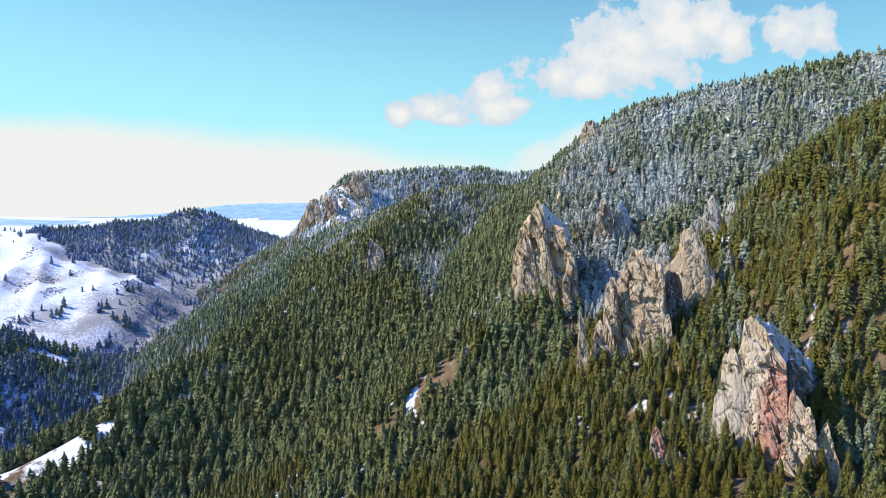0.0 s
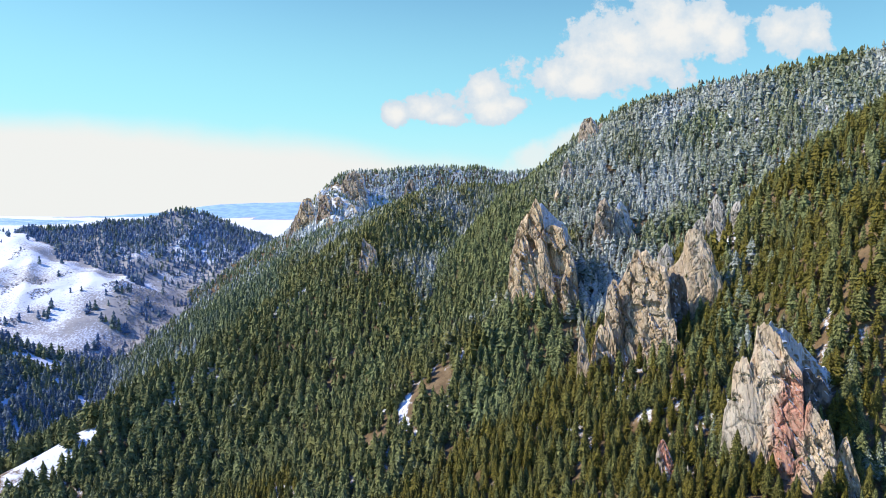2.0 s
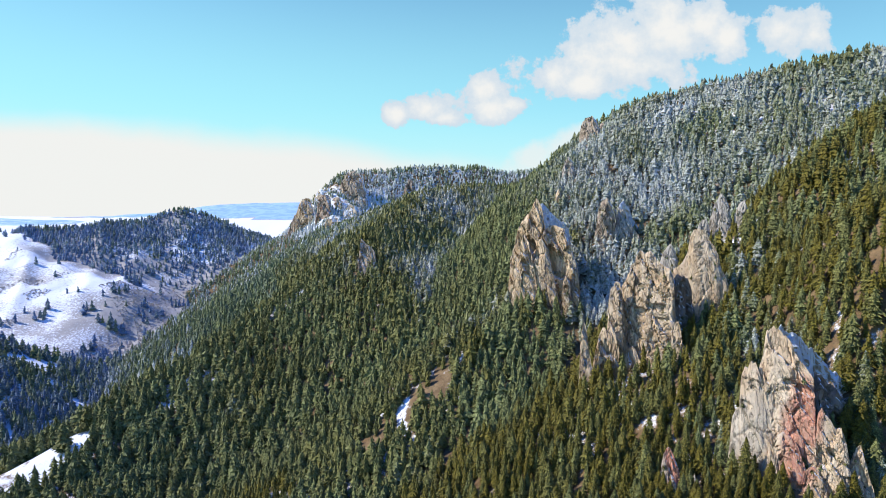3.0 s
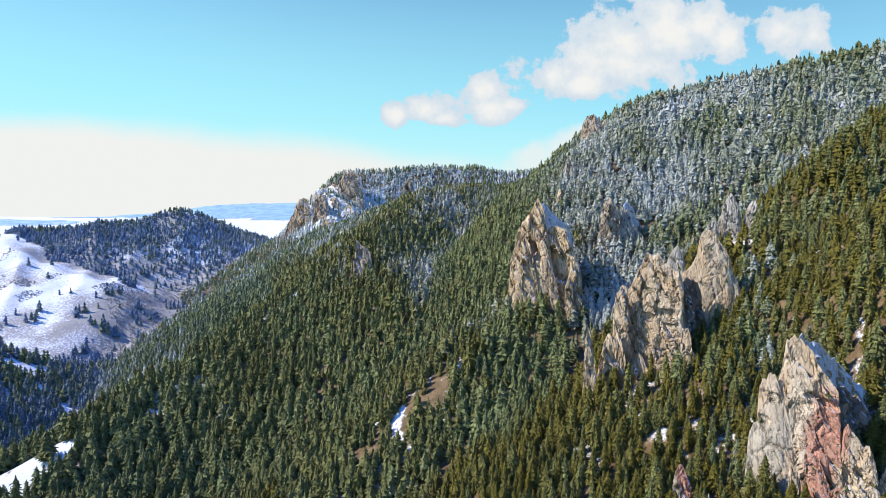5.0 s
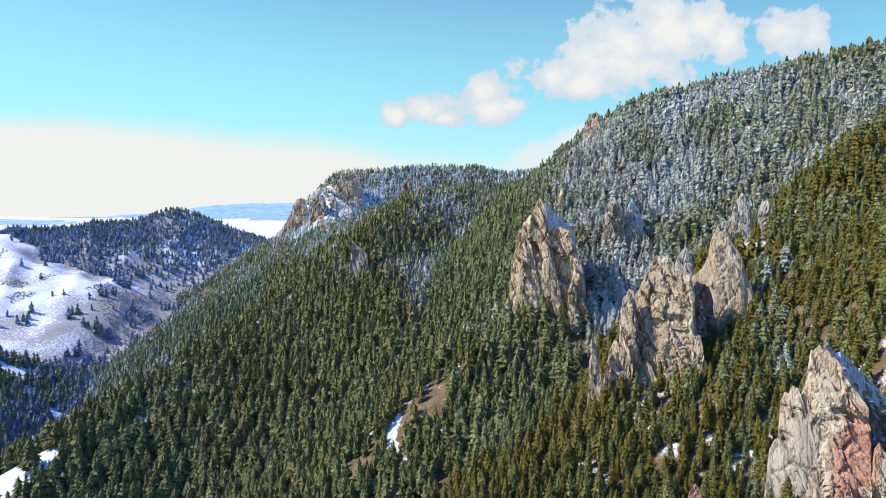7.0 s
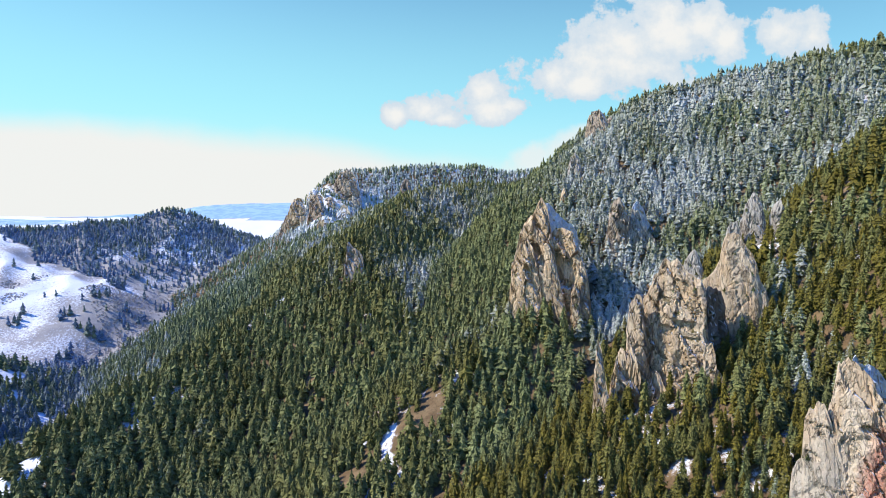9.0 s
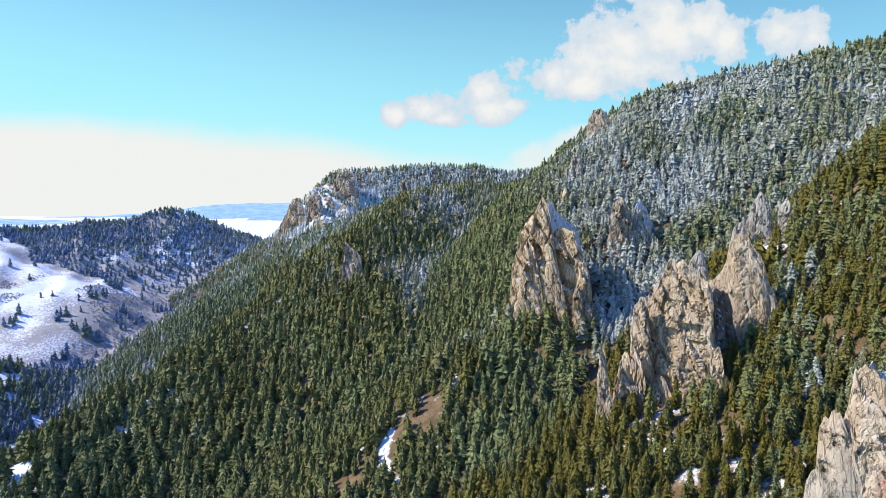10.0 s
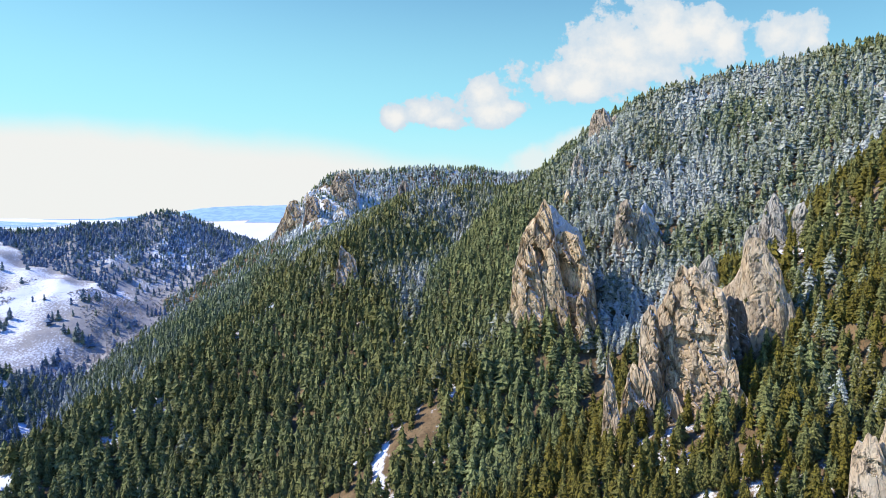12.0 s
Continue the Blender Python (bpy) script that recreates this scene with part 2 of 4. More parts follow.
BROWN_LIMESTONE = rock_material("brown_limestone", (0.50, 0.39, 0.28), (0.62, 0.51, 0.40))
# own colour of the mesa outcrop; on the shadow faces it is painted shade
DARK_OR_SHADED_LIMESTONE = rock_material("dark_or_shaded_limestone", (0.27, 0.21, 0.16), (0.36, 0.30, 0.25))
RIM_LIMESTONE = rock_material("rim_limestone", (0.46, 0.34, 0.25), (0.58, 0.46, 0.36), red=0.05)
SNOWY_LIMESTONE = rock_material("snowy_limestone", (0.60, 0.48, 0.34), (0.68, 0.60, 0.50), snowy=0.95)
SNOWBANK = rock_material("snowbank_on_rock", (0.60, 0.48, 0.34), (0.68, 0.60, 0.50), snowy=1.15)


# ---- terrain: ridges and spurs, heights relative to the first eye ----
RIDGES = []


def ridge(pts, left, right, rnd=12.0):
    """A crest line with its fall (rise over run) to the left and right of its run, and a rounded top."""
    RIDGES.append((np.array(pts, float), left, right, rnd))


def crest_height(px, py, pts, left, right, rnd):
    near, tops = [], []
    for a, b in zip(pts[:-1], pts[1:]):
        dx, dy = b[0] - a[0], b[1] - a[1]
        n2 = dx * dx + dy * dy
        t = np.clip(((px - a[0]) * dx + (py - a[1]) * dy) / n2, 0, 1)
        qx, qy = px - a[0] - t * dx, py - a[1] - t * dy
        d2 = qx * qx + qy * qy
        side = (dx * qy - dy * qx) / np.sqrt(n2 * (d2 + 1.0))
        w = 0.5 + 0.5 * np.clip(side * 1.5, -1, 1)
        fall = right + (left - right) * w
        near.append(np.sqrt(d2))
        tops.append(a[2] + t * (b[2] - a[2]) - fall * (np.sqrt(d2 + rnd * rnd) - rnd))
    # the nearest stretch of the crest rules, with a soft change from one to the next
    least = np.min(near, axis=0)
    share = [np.exp(-(d - least) / (2.0 + 0.09 * least)) for d in near]
    return sum(s * z for s, z in zip(share, tops)) / sum(share)


def base_height(px, py):
    """The valley floor, which climbs slowly into the far plain."""
    t = np.clip((py - 1300) / 2600, 0, 1)
    u = np.clip((-px - 900) / 2500, 0, 1)
    return -214 + 172 * t * t * (3 - 2 * t) + 25 * u


def smooth_height(px, py):
    px, py = np.asarray(px, float), np.asarray(py, float)
    k = 9.0
    layers = [base_height(px, py)] + [crest_height(px, py, p, l, r, n) for p, l, r, n in RIDGES]
    top = np.max(layers, axis=0)
    total = sum(np.exp(np.clip((h - top) / k, -60, 0)) for h in layers)
    return top + k * np.log(total) - 3.0


# main crest of the mountain
ridge([(900, 150, 296), (620, 420, 200), (451, 600, 153), (338, 645, 136), (232, 690, 118), (208, 750, 111), (192, 815, 84), (141, 900, 44), (65, 960, 33), (-20, 900, 22)], 0.70, 0.55)
# edge spur that falls to the meadow in the valley
ridge([(65, 960, 36), (-20, 850, 18), (-71, 650, -28), (-160, 610, -90), (-222, 570, -138), (-269, 519, -165), (-330, 470, -194)], 0.46, 0.53)
# spur with the rock fins
ridge([(620, 420, 205), (420, 430, 125), (280, 410, 66), (218, 402, 26), (180, 398, -10), (140, 380, -52), (100, 352, -82), (75, 340, -95), (34, 330, -118), (5, 320, -145)], 0.47, 0.56)
# spur with the bare clearing
ridge([(188, 640, 60), (90, 560, -42), (40, 520, -84), (-10, 440, -118), (-47, 420, -150), (-80, 400, -168)], 0.51, 0.45)
# near spur with the red rock
ridge([(620, 300, 190), (330, 290, 80), (210, 300, 10), (156, 275, -65), (125, 245, -95), (75, 220, -117), (20, 200, -150)], 0.6, 0.6)
# flank behind the edge spur, and the mesa
ridge([(-310, 1390, -44), (-215, 1340, -22), (-150, 1150, -15), (-60, 950, 0)], 0.62, 0.55)
ridge([(-345, 1410, -60), (-285, 1410, 15), (-206, 1400, 86), (-30, 1430, 103), (80, 1450, 102), (150, 1450, 90), (400, 1500, 130), (900, 1300, 250)], 0.4, 0.95)
# wooded hill across the valley
ridge([(-868, 1395, -34), (-815, 1405, -26), (-727, 1430, -21), (-674, 1480, -17), (-638, 1520, 0), (-609, 1540, 13), (-551, 1540, -2), (-497, 1540, -27), (-453, 1530, -52), (-391, 1500, -78)], 0.8, 0.44)
ridge([(-510, 1540, -28), (-475, 1420, -72), (-452, 1300, -126), (-450, 1220, -178)], 0.40, 0.20, 25.0)
# snow hill
ridge([(-1900, 2000, -15), (-1271, 1700, -33), (-1043, 1500, -36), (-890, 1330, -40), (-836, 1280, -46), (-782, 1222, -74), (-725, 1195, -82), (-657, 1165, -99), (-587, 1130, -116), (-500, 1080, -144), (-441, 1040, -183)], 0.27, 0.27, 6.0)
# far ranges
ridge([(-2600, 4300, -20), (-1900, 4400, 10), (-1500, 4400, 70), (-960, 4400, 85), (200, 4400, 120), (2500, 4300, 200)], 0.2, 0.22)
ridge([(-4200, 3600, 10), (-2450, 3500, -22), (-1900, 3450, -30), (-1700, 3400, -85)], 0.2, 0.1)
# ground behind the start of the flight
ridge([(900, 150, 300), (900, -1500, 330), (600, -4000, 250)], 0.5, 0.55)
# hill added at the left, its crest out of view, to shade the valley
ridge([(-930, 760, -110), (-860, 620, 10), (-900, 300, 40), (-1100, -800, 40), (-1500, -3500, 80)], 0.45, 0.45)
# shoulder between the broad fin and the near spur
ridge([(165, 372, -42), (147, 350, -55), (128, 322, -72), (113, 300, -83), (98, 276, -104), (86, 258, -122)], 0.5, 0.5, 10.0)
# small spur that carries the tan fin
ridge([(140, 560, 0), (98, 500, -36), (66, 465, -52), (40, 452, -78)], 0.75, 0.7, 8.0)


def lattice(px, py, pz, seed):
    """Smooth noise between -1 and 1 on arrays."""
    ix, iy, iz = np.floor(px), np.floor(py), np.floor(pz)
    fx, fy, fz = px - ix, py - iy, pz - iz
    ux, uy, uz = (f * f * f * (f * (f * 6 - 15) + 10) for f in (fx, fy, fz))

    def corner(a, b, c):
        h = (ix + a) * 127.1 + (iy + b) * 311.7 + (iz + c) * 74.7 + seed * 53.3
        v = np.sin(h) * 43758.5453
        return (v - np.floor(v)) * 2 - 1

    def lerp(a, b, f):
        return a + (b - a) * f
    return lerp(lerp(lerp(corner(0, 0, 0), corner(1, 0, 0), ux), lerp(corner(0, 1, 0), corner(1, 1, 0), ux), uy),
                lerp(lerp(corner(0, 0, 1), corner(1, 0, 1), ux), lerp(corner(0, 1, 1), corner(1, 1, 1), ux), uy), uz)


def fbm(px, py, pz, seed, octaves=4):
    total, a = 0, 1.0
    for i in range(octaves):
        total = total + a * lattice(px * 2 ** i, py * 2 ** i, pz * 2 ** i, seed + i)
        a *= 0.5
    return total / 1.9


def height(px, py):
    """The ground, in the world's metres."""
    px, py = np.asarray(px, float), np.asarray(py, float)
    h = smooth_height(px, py)
    z0 = np.zeros(px.shape)
    above = np.clip((h + 212) / 60, 0.12, 1)
    rough = 5.0 * fbm(px / 95, py / 95, z0, 3, 4) + 3.0 * (1 - 2 * np.abs(fbm(px / 60, py / 60, z0, 9, 2)))
    across = px * 0.94 + py * 0.35
    folds = 8.5 * (1 - 2.4 * np.abs(fbm(across / 75, (py - px * 0.4) / 420, z0, 13, 2))) * np.clip((-470 - px) / 120, 0, 1) * np.clip((py - 900) / 150, 0, 1) * (py < 1450)
    return EYE + h + rough * above - 1.5 + folds


def region(px, py):
    """Which crest's ground a place belongs to; -1 is the valley floor."""
    px, py = np.asarray(px, float), np.asarray(py, float)
    layers = [base_height(px, py) + 5] + [crest_height(px, py, p, l, r, n) for p, l, r, n in RIDGES]
    reg = np.argmax(layers, axis=0) - 1
    return np.where(reg == SADDLE, FINS, reg)


def bulge(px, py, step=22.0):
    """Above 0 on spurs, below 0 in gullies."""
    ring = sum(smooth_height(px + step * math.cos(a), py + step * math.sin(a)) for a in np.arange(8) * math.pi / 4) / 8
    return smooth_height(px, py) - ring


MAIN, EDGE, FINS, CLEAR, NEAR, FLANK, MESA, HILL, HILLFOOT, SNOWHILL, RANGE, PLAIN, BEHIND, SHADE_HILL, SADDLE, TANSPUR = range(16)


def inside(px, py, cx, cy, rx, ry, turn=0.0):
    c, s = math.cos(radians(turn)), math.sin(radians(turn))
    ax, ay = px - cx, py - cy
    return ((ax * c + ay * s) / rx) ** 2 + ((-ax * s + ay * c) / ry) ** 2 < 1


# bare patches: middle, half sizes, turn
BARE = ((-2, 420, 10, 15, -20), (-39, 407, 12, 15, -20), (-18, 414, 7, 16, -15), (10, 446, 6, 8, -20), (-300, 481, 46, 25, 43), (-297, 474, 52, 15, 43), (-246, 523, 9, 5, 22), (-345, 462, 30, 18, 35),
        (112, 306, 4, 7, 10), (318, 521, 7, 6, 0), (-219, 535, 5, 4, 22), (88, 300, 4, 6, 20), (-470, 760, 30, 22, 10), (-560, 800, 40, 26, 0))


def bare(px, py):
    return np.any([inside(px, py, *b) for b in BARE], axis=0)


def snow_cover(px, py, reg, h):
    n = fbm(px / 70, py / 70, np.zeros(px.shape), 21, 3)
    s = np.where(reg == FLANK, 0.30, 0.42) + 0.25 * n
    s = np.where(reg == SNOWHILL, 0.56 + 0.20 * n + 0.08 * np.clip((-760 - px) / 100, 0, 1) - 0.22 * np.clip((px + 590) / 130, 0, 1), s)
    s = np.where(reg == PLAIN, 0.47 + 0.1 * n, s)
    s = np.where((reg == -1) & (py > 1900), 1.05, s)
    s = np.where((reg == -1) & (py <= 1900), 0.50 + 0.4 * n, s)
    s = np.where((reg == HILL) | (reg == HILLFOOT), 0.48 + 0.3 * n, s)
    s = np.where(reg == MESA, 0.54 + 0.3 * n, s)
    s = np.where((reg == HILL) | (reg == HILLFOOT), 0.46 + 0.35 * n + np.clip((h - EYE + 120) / 500, -0.1, 0.2), s)
    s = np.where(((reg == FINS) | (reg == NEAR)) & (px > 125), 0.42 + 0.3 * n, s)
    s = np.where(reg == MAIN, 0.32 + 0.2 * n + np.clip((h - EYE) / 400, -0.1, 0.2), s)
    s = np.where(reg == RANGE, 0.10 + 0.1 * n, s)
    s = np.where(reg == SHADE_HILL, 0.58 + 0.3 * n, s)
    s = np.where((h < EYE - 100) & (py > 1000) & (px < -400) & ((reg == HILL) | (reg == HILLFOOT)), 0.33 + 0.4 * n, s)
    s = np.where(((reg == HILL) | (reg == -1)) & (px < -560) & (py > 1050) & (py < 1700), 0.38 + 0.3 * n, s)
    return np.where(bare(px, py), np.where(px < -200, 0.60, np.where(px > 300, 0.95, np.where(px > 60, 0.43, np.where((px < -13) & (px > -23), 0.50, 0.24)))) + 0.25 * n, s)


def stretched(lo, hi, near_lo, near_hi, step, far_steps):
    """Grid lines, even between the near limits and widening beyond."""
    mid = np.arange(near_lo, near_hi + step, step)
    grow = np.linspace(0, 1, far_steps + 1)[1:]
    below = near_lo - (near_lo - lo) * (grow ** 2.2)
    above = mid[-1] + (hi - mid[-1]) * (grow ** 2.2)
    return np.concatenate([below[::-1], mid, above])


def mesh_from(name, co, faces, mat, attributes=None, smooth=False):
    """A mesh object from arrays of places and of equal-sided faces."""
    me = bpy.data.meshes.new(name)
    sides = faces.shape[1]
    me.vertices.add(len(co))
    me.vertices.foreach_set("co", np.ascontiguousarray(co, np.float32).ravel())
    me.loops.add(faces.size)
    me.loops.foreach_set("vertex_index", np.ascontiguousarray(faces, np.int32).ravel())
    me.polygons.add(len(faces))
    me.polygons.foreach_set("loop_start", np.arange(0, faces.size, sides, dtype=np.int32))
    me.update(calc_edges=True)
    me.polygons.foreach_set("use_smooth", np.full(len(faces), smooth))
    for key, values in (attributes or {}).items():
        me.attributes.new(key, "FLOAT", "POINT").data.foreach_set("value", np.ascontiguousarray(values, np.float32))
    me.materials.append(mat)
    me.validate()
    return me


def grid_faces(nu, nv, wrap=False):
    i, j = np.meshgrid(np.arange(nu - (0 if wrap else 1)), np.arange(nv - 1), indexing="ij")
    a = i * nv + j
    b = ((i + 1) % nu) * nv + j
    return np.stack([a, b, b + 1, a + 1], -1).reshape(-1, 4)


gx = stretched(-6500, 6500, -720, 470, 7.0, 85)
gy = stretched(-5500, 6500, 180, 1330, 7.0, 80)
X, Y = np.meshgrid(gx, gy, indexing="ij")
Z = height(X, Y)
reg_grid = region(X, Y)
fx, fy = X.ravel(), Y.ravel()
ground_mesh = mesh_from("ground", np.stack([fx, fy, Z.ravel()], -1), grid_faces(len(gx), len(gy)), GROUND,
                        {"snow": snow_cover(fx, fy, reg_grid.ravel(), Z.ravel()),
                         "brush": (((reg_grid == -1) & ((X < -330) | (Y > 900))) | (reg_grid == SNOWHILL) | (reg_grid == SHADE_HILL) | ((X < -330) & (Y > 1000) & (reg_grid != FLANK))).ravel().astype(float),
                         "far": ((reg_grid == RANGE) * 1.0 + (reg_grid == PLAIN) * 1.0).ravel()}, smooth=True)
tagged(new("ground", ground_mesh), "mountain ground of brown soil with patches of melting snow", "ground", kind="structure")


# ---- rock fins ----
def cells(p, seed):
    """Fractured blocks: for each place, its block's facing (offset and two tilts), and how near it lies to a joint (0 in the joint)."""
    base = np.floor(p)
    first = np.full(len(p), 9.0)
    second = np.full(len(p), 9.0)
    facing = np.zeros(len(p))
    for i in (-1, 0, 1):
        for j in (-1, 0, 1):
            for k in (-1, 0, 1):
                q = base + np.array([i, j, k])
                h = q[:, 0] * 127.1 + q[:, 1] * 311.7 + q[:, 2] * 74.7 + seed * 17.3
                a, b, c, d, e = (np.modf(np.abs(np.sin(h * f) * 43758.5453))[0] for f in (1.0, 1.37, 1.91, 2.53, 3.17))
                way = p - q - np.stack([a, b, c], -1)
                dist = np.linalg.norm(way, axis=1)
                nearer = dist < first
                second = np.where(nearer, first, np.minimum(second, dist))
                facing = np.where(nearer, d - 0.5 + (e - 0.5) * 1.6 * way[:, 0] + (b - 0.35) * 1.1 * way[:, 2], facing)
                first = np.where(nearer, dist, first)
    return facing, second - first


ROCK_SPOTS = []
LEDGES = []


def rock_group(name, label):
    return tagged(new(name), label, "rock")


def crag(thing, name, plane, crest, thick, seed, mat, step, rough=1.0, size=1.0, ragged=1.0, lean=0.35, caves=()):
    """A fin of fractured rock. plane: a place (x, y) on its middle plane and how far the plane goes back per metre to the right.
    crest: (x, height against the first eye) along its top, from end to end. thick: half thickness at the foot. size: of its blocks.
    lean: how its beds lean. caves: hollows in its face (x, height, half width, half height, depth)."""
    x0, y0, k = plane
    crest = np.array(crest, float)
    step = step * (1.3 if mat not in (DARK_OR_SHADED_LIMESTONE, SNOWBANK, SNOWY_LIMESTONE) else 1.9)
    run = np.concatenate([[0], np.cumsum(np.hypot(np.diff(crest[:, 0]), np.diff(crest[:, 1]) * 0.55))])
    m = max(int(run[-1] / step), 12)
    along = np.linspace(0, run[-1], m)
    xs, top = np.interp(along, run, crest[:, 0]), np.interp(along, run, crest[:, 1])
    high, low = crest[:, 1].max(), crest[:, 1].min() - 12.0
    zero = np.zeros(m)
    bite_no, bite_gap = cells(np.stack([(xs + lean * top) / (2.2 * size), zero + 0.5, top / (9 * size)], -1), seed + 5)
    tooth_no, _ = cells(np.stack([(xs + lean * top) / (0.9 * size), zero + 0.5, top / (3 * size)], -1), seed + 6)
    top = top + ragged * size * (1.4 * bite_no + 0.5 * tooth_no - 0.9 * np.clip(1 - bite_gap / 0.12, 0, 1) + 0.5 * fbm(xs / 1.3, zero, zero, seed + 8, 2))
    n = min(max(int((high - crest[:, 1].min() + 6) / (step * 1.15)), 10), 190)
    w = np.linspace(0, 1, n) ** 0.92
    X, W = np.meshgrid(xs, w, indexing="ij")
    Z = low + (top[:, None] - low) * W
    below = top[:, None] - Z
    body = 0.10 + 0.90 * (1 - np.exp(-below / (0.30 * (high - low))))
    back_plane = y0 + k * (X - x0)
    warp = fbm(X / 6, back_plane / 6, Z / 8, seed + 3, 3) * 0.9
    bed = X + lean * Z
    q = back_plane * 0.6

    def blocks(width, tall, shift):
        no, gap = cells(np.stack([(bed + warp * shift) / (width * size), (q + warp) / (width * 1.5 * size), (Z + warp) / (tall * size)], -1).reshape(-1, 3), seed + int(7 * shift))
        return no.reshape(X.shape), gap.reshape(X.shape)
    big_no, big_gap = blocks(5.2, 15.0, 1.0)
    mid_no, mid_gap = blocks(2.3, 5.0, -1.0)
    sub_no, sub_gap = blocks(1.1, 1.7, 0.5)
    deep = fbm(bed / (6.5 * size), q / 7, Z / (11 * size), seed + 23, 3)
    hollow = np.clip((deep - 0.30) * 4, 0, 1)
    flutes = 1 - 2.2 * np.abs(fbm(bed / (1.7 * size), q / 3, Z / (13 * size), seed + 71, 2))
    grain = fbm(X / 2.4, q / 2, Z / 2.6, seed + 81, 4)
    push = rough * size * (3.6 * big_no - 2.6 * np.clip(1 - big_gap / 0.08, 0, 1) + 1.25 * mid_no - 1.1 * np.clip(1 - mid_gap / 0.09, 0, 1)
                           + 0.28 * sub_no - 0.22 * np.clip(1 - sub_gap / 0.1, 0, 1) - 2.4 * hollow + 0.25 * flutes + 0.7 * grain)
    push = push * np.clip(below / (2.5 * size), 0.2, 1)
    for cx, cz, rx, rz, dip in caves:
        d = np.sqrt(((X - cx + lean * (Z - cz)) / rx) ** 2 + ((Z - cz) / rz) ** 2) + 0.45 * fbm(X / 2.5, q, Z / 2.5, seed + 90, 3)
        push = push - dip * np.clip((1.1 - d) * 4, 0, 1)
    side = 1 / math.hypot(1, k)
    jag = np.clip(below / 4, 0, 1) * rough * size * (0.7 * mid_no + 0.35 * sub_no)
    out = thick * body + push
    front = np.stack([X + k * side * out * 0.3 + jag, back_plane - side * out, Z], -1)
    pick = np.linspace(n - 1, 0, max(n // 5, 4)).astype(int)
    behind = np.stack([X - k * side * thick * 0.5 * body, back_plane + side * (thick * body + 0.6 * push), Z], -1)[:, pick]
    shell = np.concatenate([front, behind], 1)
    rows = shell.shape[1]
    quads = grid_faces(m, rows)
    facing = np.cross(np.roll(front, -1, 0) - front, np.roll(front, -1, 1) - front)
    facing = facing / (np.linalg.norm(facing, axis=2)[..., None] + 1e-9)
    ledge = np.argwhere((np.abs(facing[..., 2]) > 0.5) & (below > 3) & (Z > crest[:, 1].min() + 8))
    choice = np.random.default_rng(seed)
    for i, j in ledge[choice.permutation(len(ledge))[:int(2 + (xs[-1] - xs[0]) * (high - low) / 160)]]:
        LEDGES.append((front[i, j, 0], front[i, j, 1], front[i, j, 2] + EYE - 0.25))
    mid = (xs[0] + xs[-1]) / 2
    co = shell.reshape(-1, 3) - np.array([mid, y0, low])
    ob = new(name, mesh_from(name, co, np.vstack([quads[:, [0, 1, 2]], quads[:, [0, 2, 3]]]), mat))
    ob.parent = thing
    ob.matrix_basis = pose(mid, y0, low + EYE)
    ROCK_SPOTS.append((mid, y0 + k * (mid - x0), (xs[-1] - xs[0]) * 0.29 / side, thick * 0.7 + 0.5, math.degrees(math.atan(k))))
    return ob


thing = rock_group("red_rock_spire", "tall pinkish-red and grey limestone spire standing among pines")
crag(thing, "peak", (125.6, 255.5, -1.05), ((119.4, -114.4), (119.9, -74.0), (121.1, -59.8), (122.2, -53.2), (122.8, -46.1), (123.1, -43.0), (124.9, -40.9), (126.3, -41.5), (127.6, -43.9), (129.0, -46.6), (130.1, -50.1), (131.7, -52.6), (133.2, -55.5), (134.2, -57.8), (134.7, -68.7), (135.2, -77.8), (136.2, -105.1)), 7, 10, RED_LIMESTONE, 0.36, rough=0.6, size=0.95, ragged=0.7, caves=((132.2, -62.5, 1.8, 1.8, 5), (128.7, -60.4, 1.8, 0.9, 2.5), (130.1, -87.4, 3.1, 2.0, 4)))
crag(thing, "slab", (119.7, 258, -1.05), ((110.9, -121.3), (112.0, -108.2), (112.9, -97.6), (113.6, -83.1), (114.0, -75.9), (115.6, -71.9), (115.9, -60.7), (116.8, -56.5), (117.6, -58.2), (118.3, -54.5), (119.4, -55.0), (120.9, -60.8), (122.4, -68.0), (124.0, -77.0), (125.7, -89.7), (127.5, -111.8)), 6, 17, RED_LIMESTONE, 0.36, rough=0.28, size=1.1, ragged=0.7, caves=((117.1, -70.8, 1.2, 1.2, 1.5), (121.6, -63.6, 0.9, 0.9, 1.5), (119.0, -64.3, 0.7, 0.7, 1)))
# right side of the spire, its shade deepened by a darker stone colour
crag(thing, "shadow_face", (133, 255, 0.2), ((140.4, -111.5), (140.6, -64.5), (140.7, -59.5), (144.1, -60.5), (148.2, -63.5), (151.7, -66.8), (154.2, -73.3), (156.4, -85.3), (159.9, -113.6)), 5, 24, DARK_OR_SHADED_LIMESTONE, 0.5)
crag(thing, "snow_cap", (131, 261.5, 0.25), ((128.1, -61.9), (128.4, -43.1), (129.7, -42.0), (132.9, -43.3), (137.2, -45.7), (142.0, -49.4), (146.9, -53.6), (151.9, -58.6), (158.1, -64.1), (161.0, -67.2), (163.9, -76.9), (167.1, -102.2)), 3, 31, SNOWBANK, 0.45, rough=0.6)
crag(thing, "buttress", (133, 245, -1.05), ((132.2, -111.5), (133.3, -90.4), (133.7, -77.3), (134.4, -69.3), (135.2, -67.2), (136.1, -69.8), (137.5, -71.8), (138.6, -73.5), (139.2, -72.2), (140.1, -75.6), (141.0, -81.4), (142.4, -105.6)), 5, 38, RED_LIMESTONE, 0.36, rough=0.8, size=0.8, caves=((134.7, -83.3, 1.7, 5.6, 5), (137.4, -82.1, 1.1, 1.7, 3)))
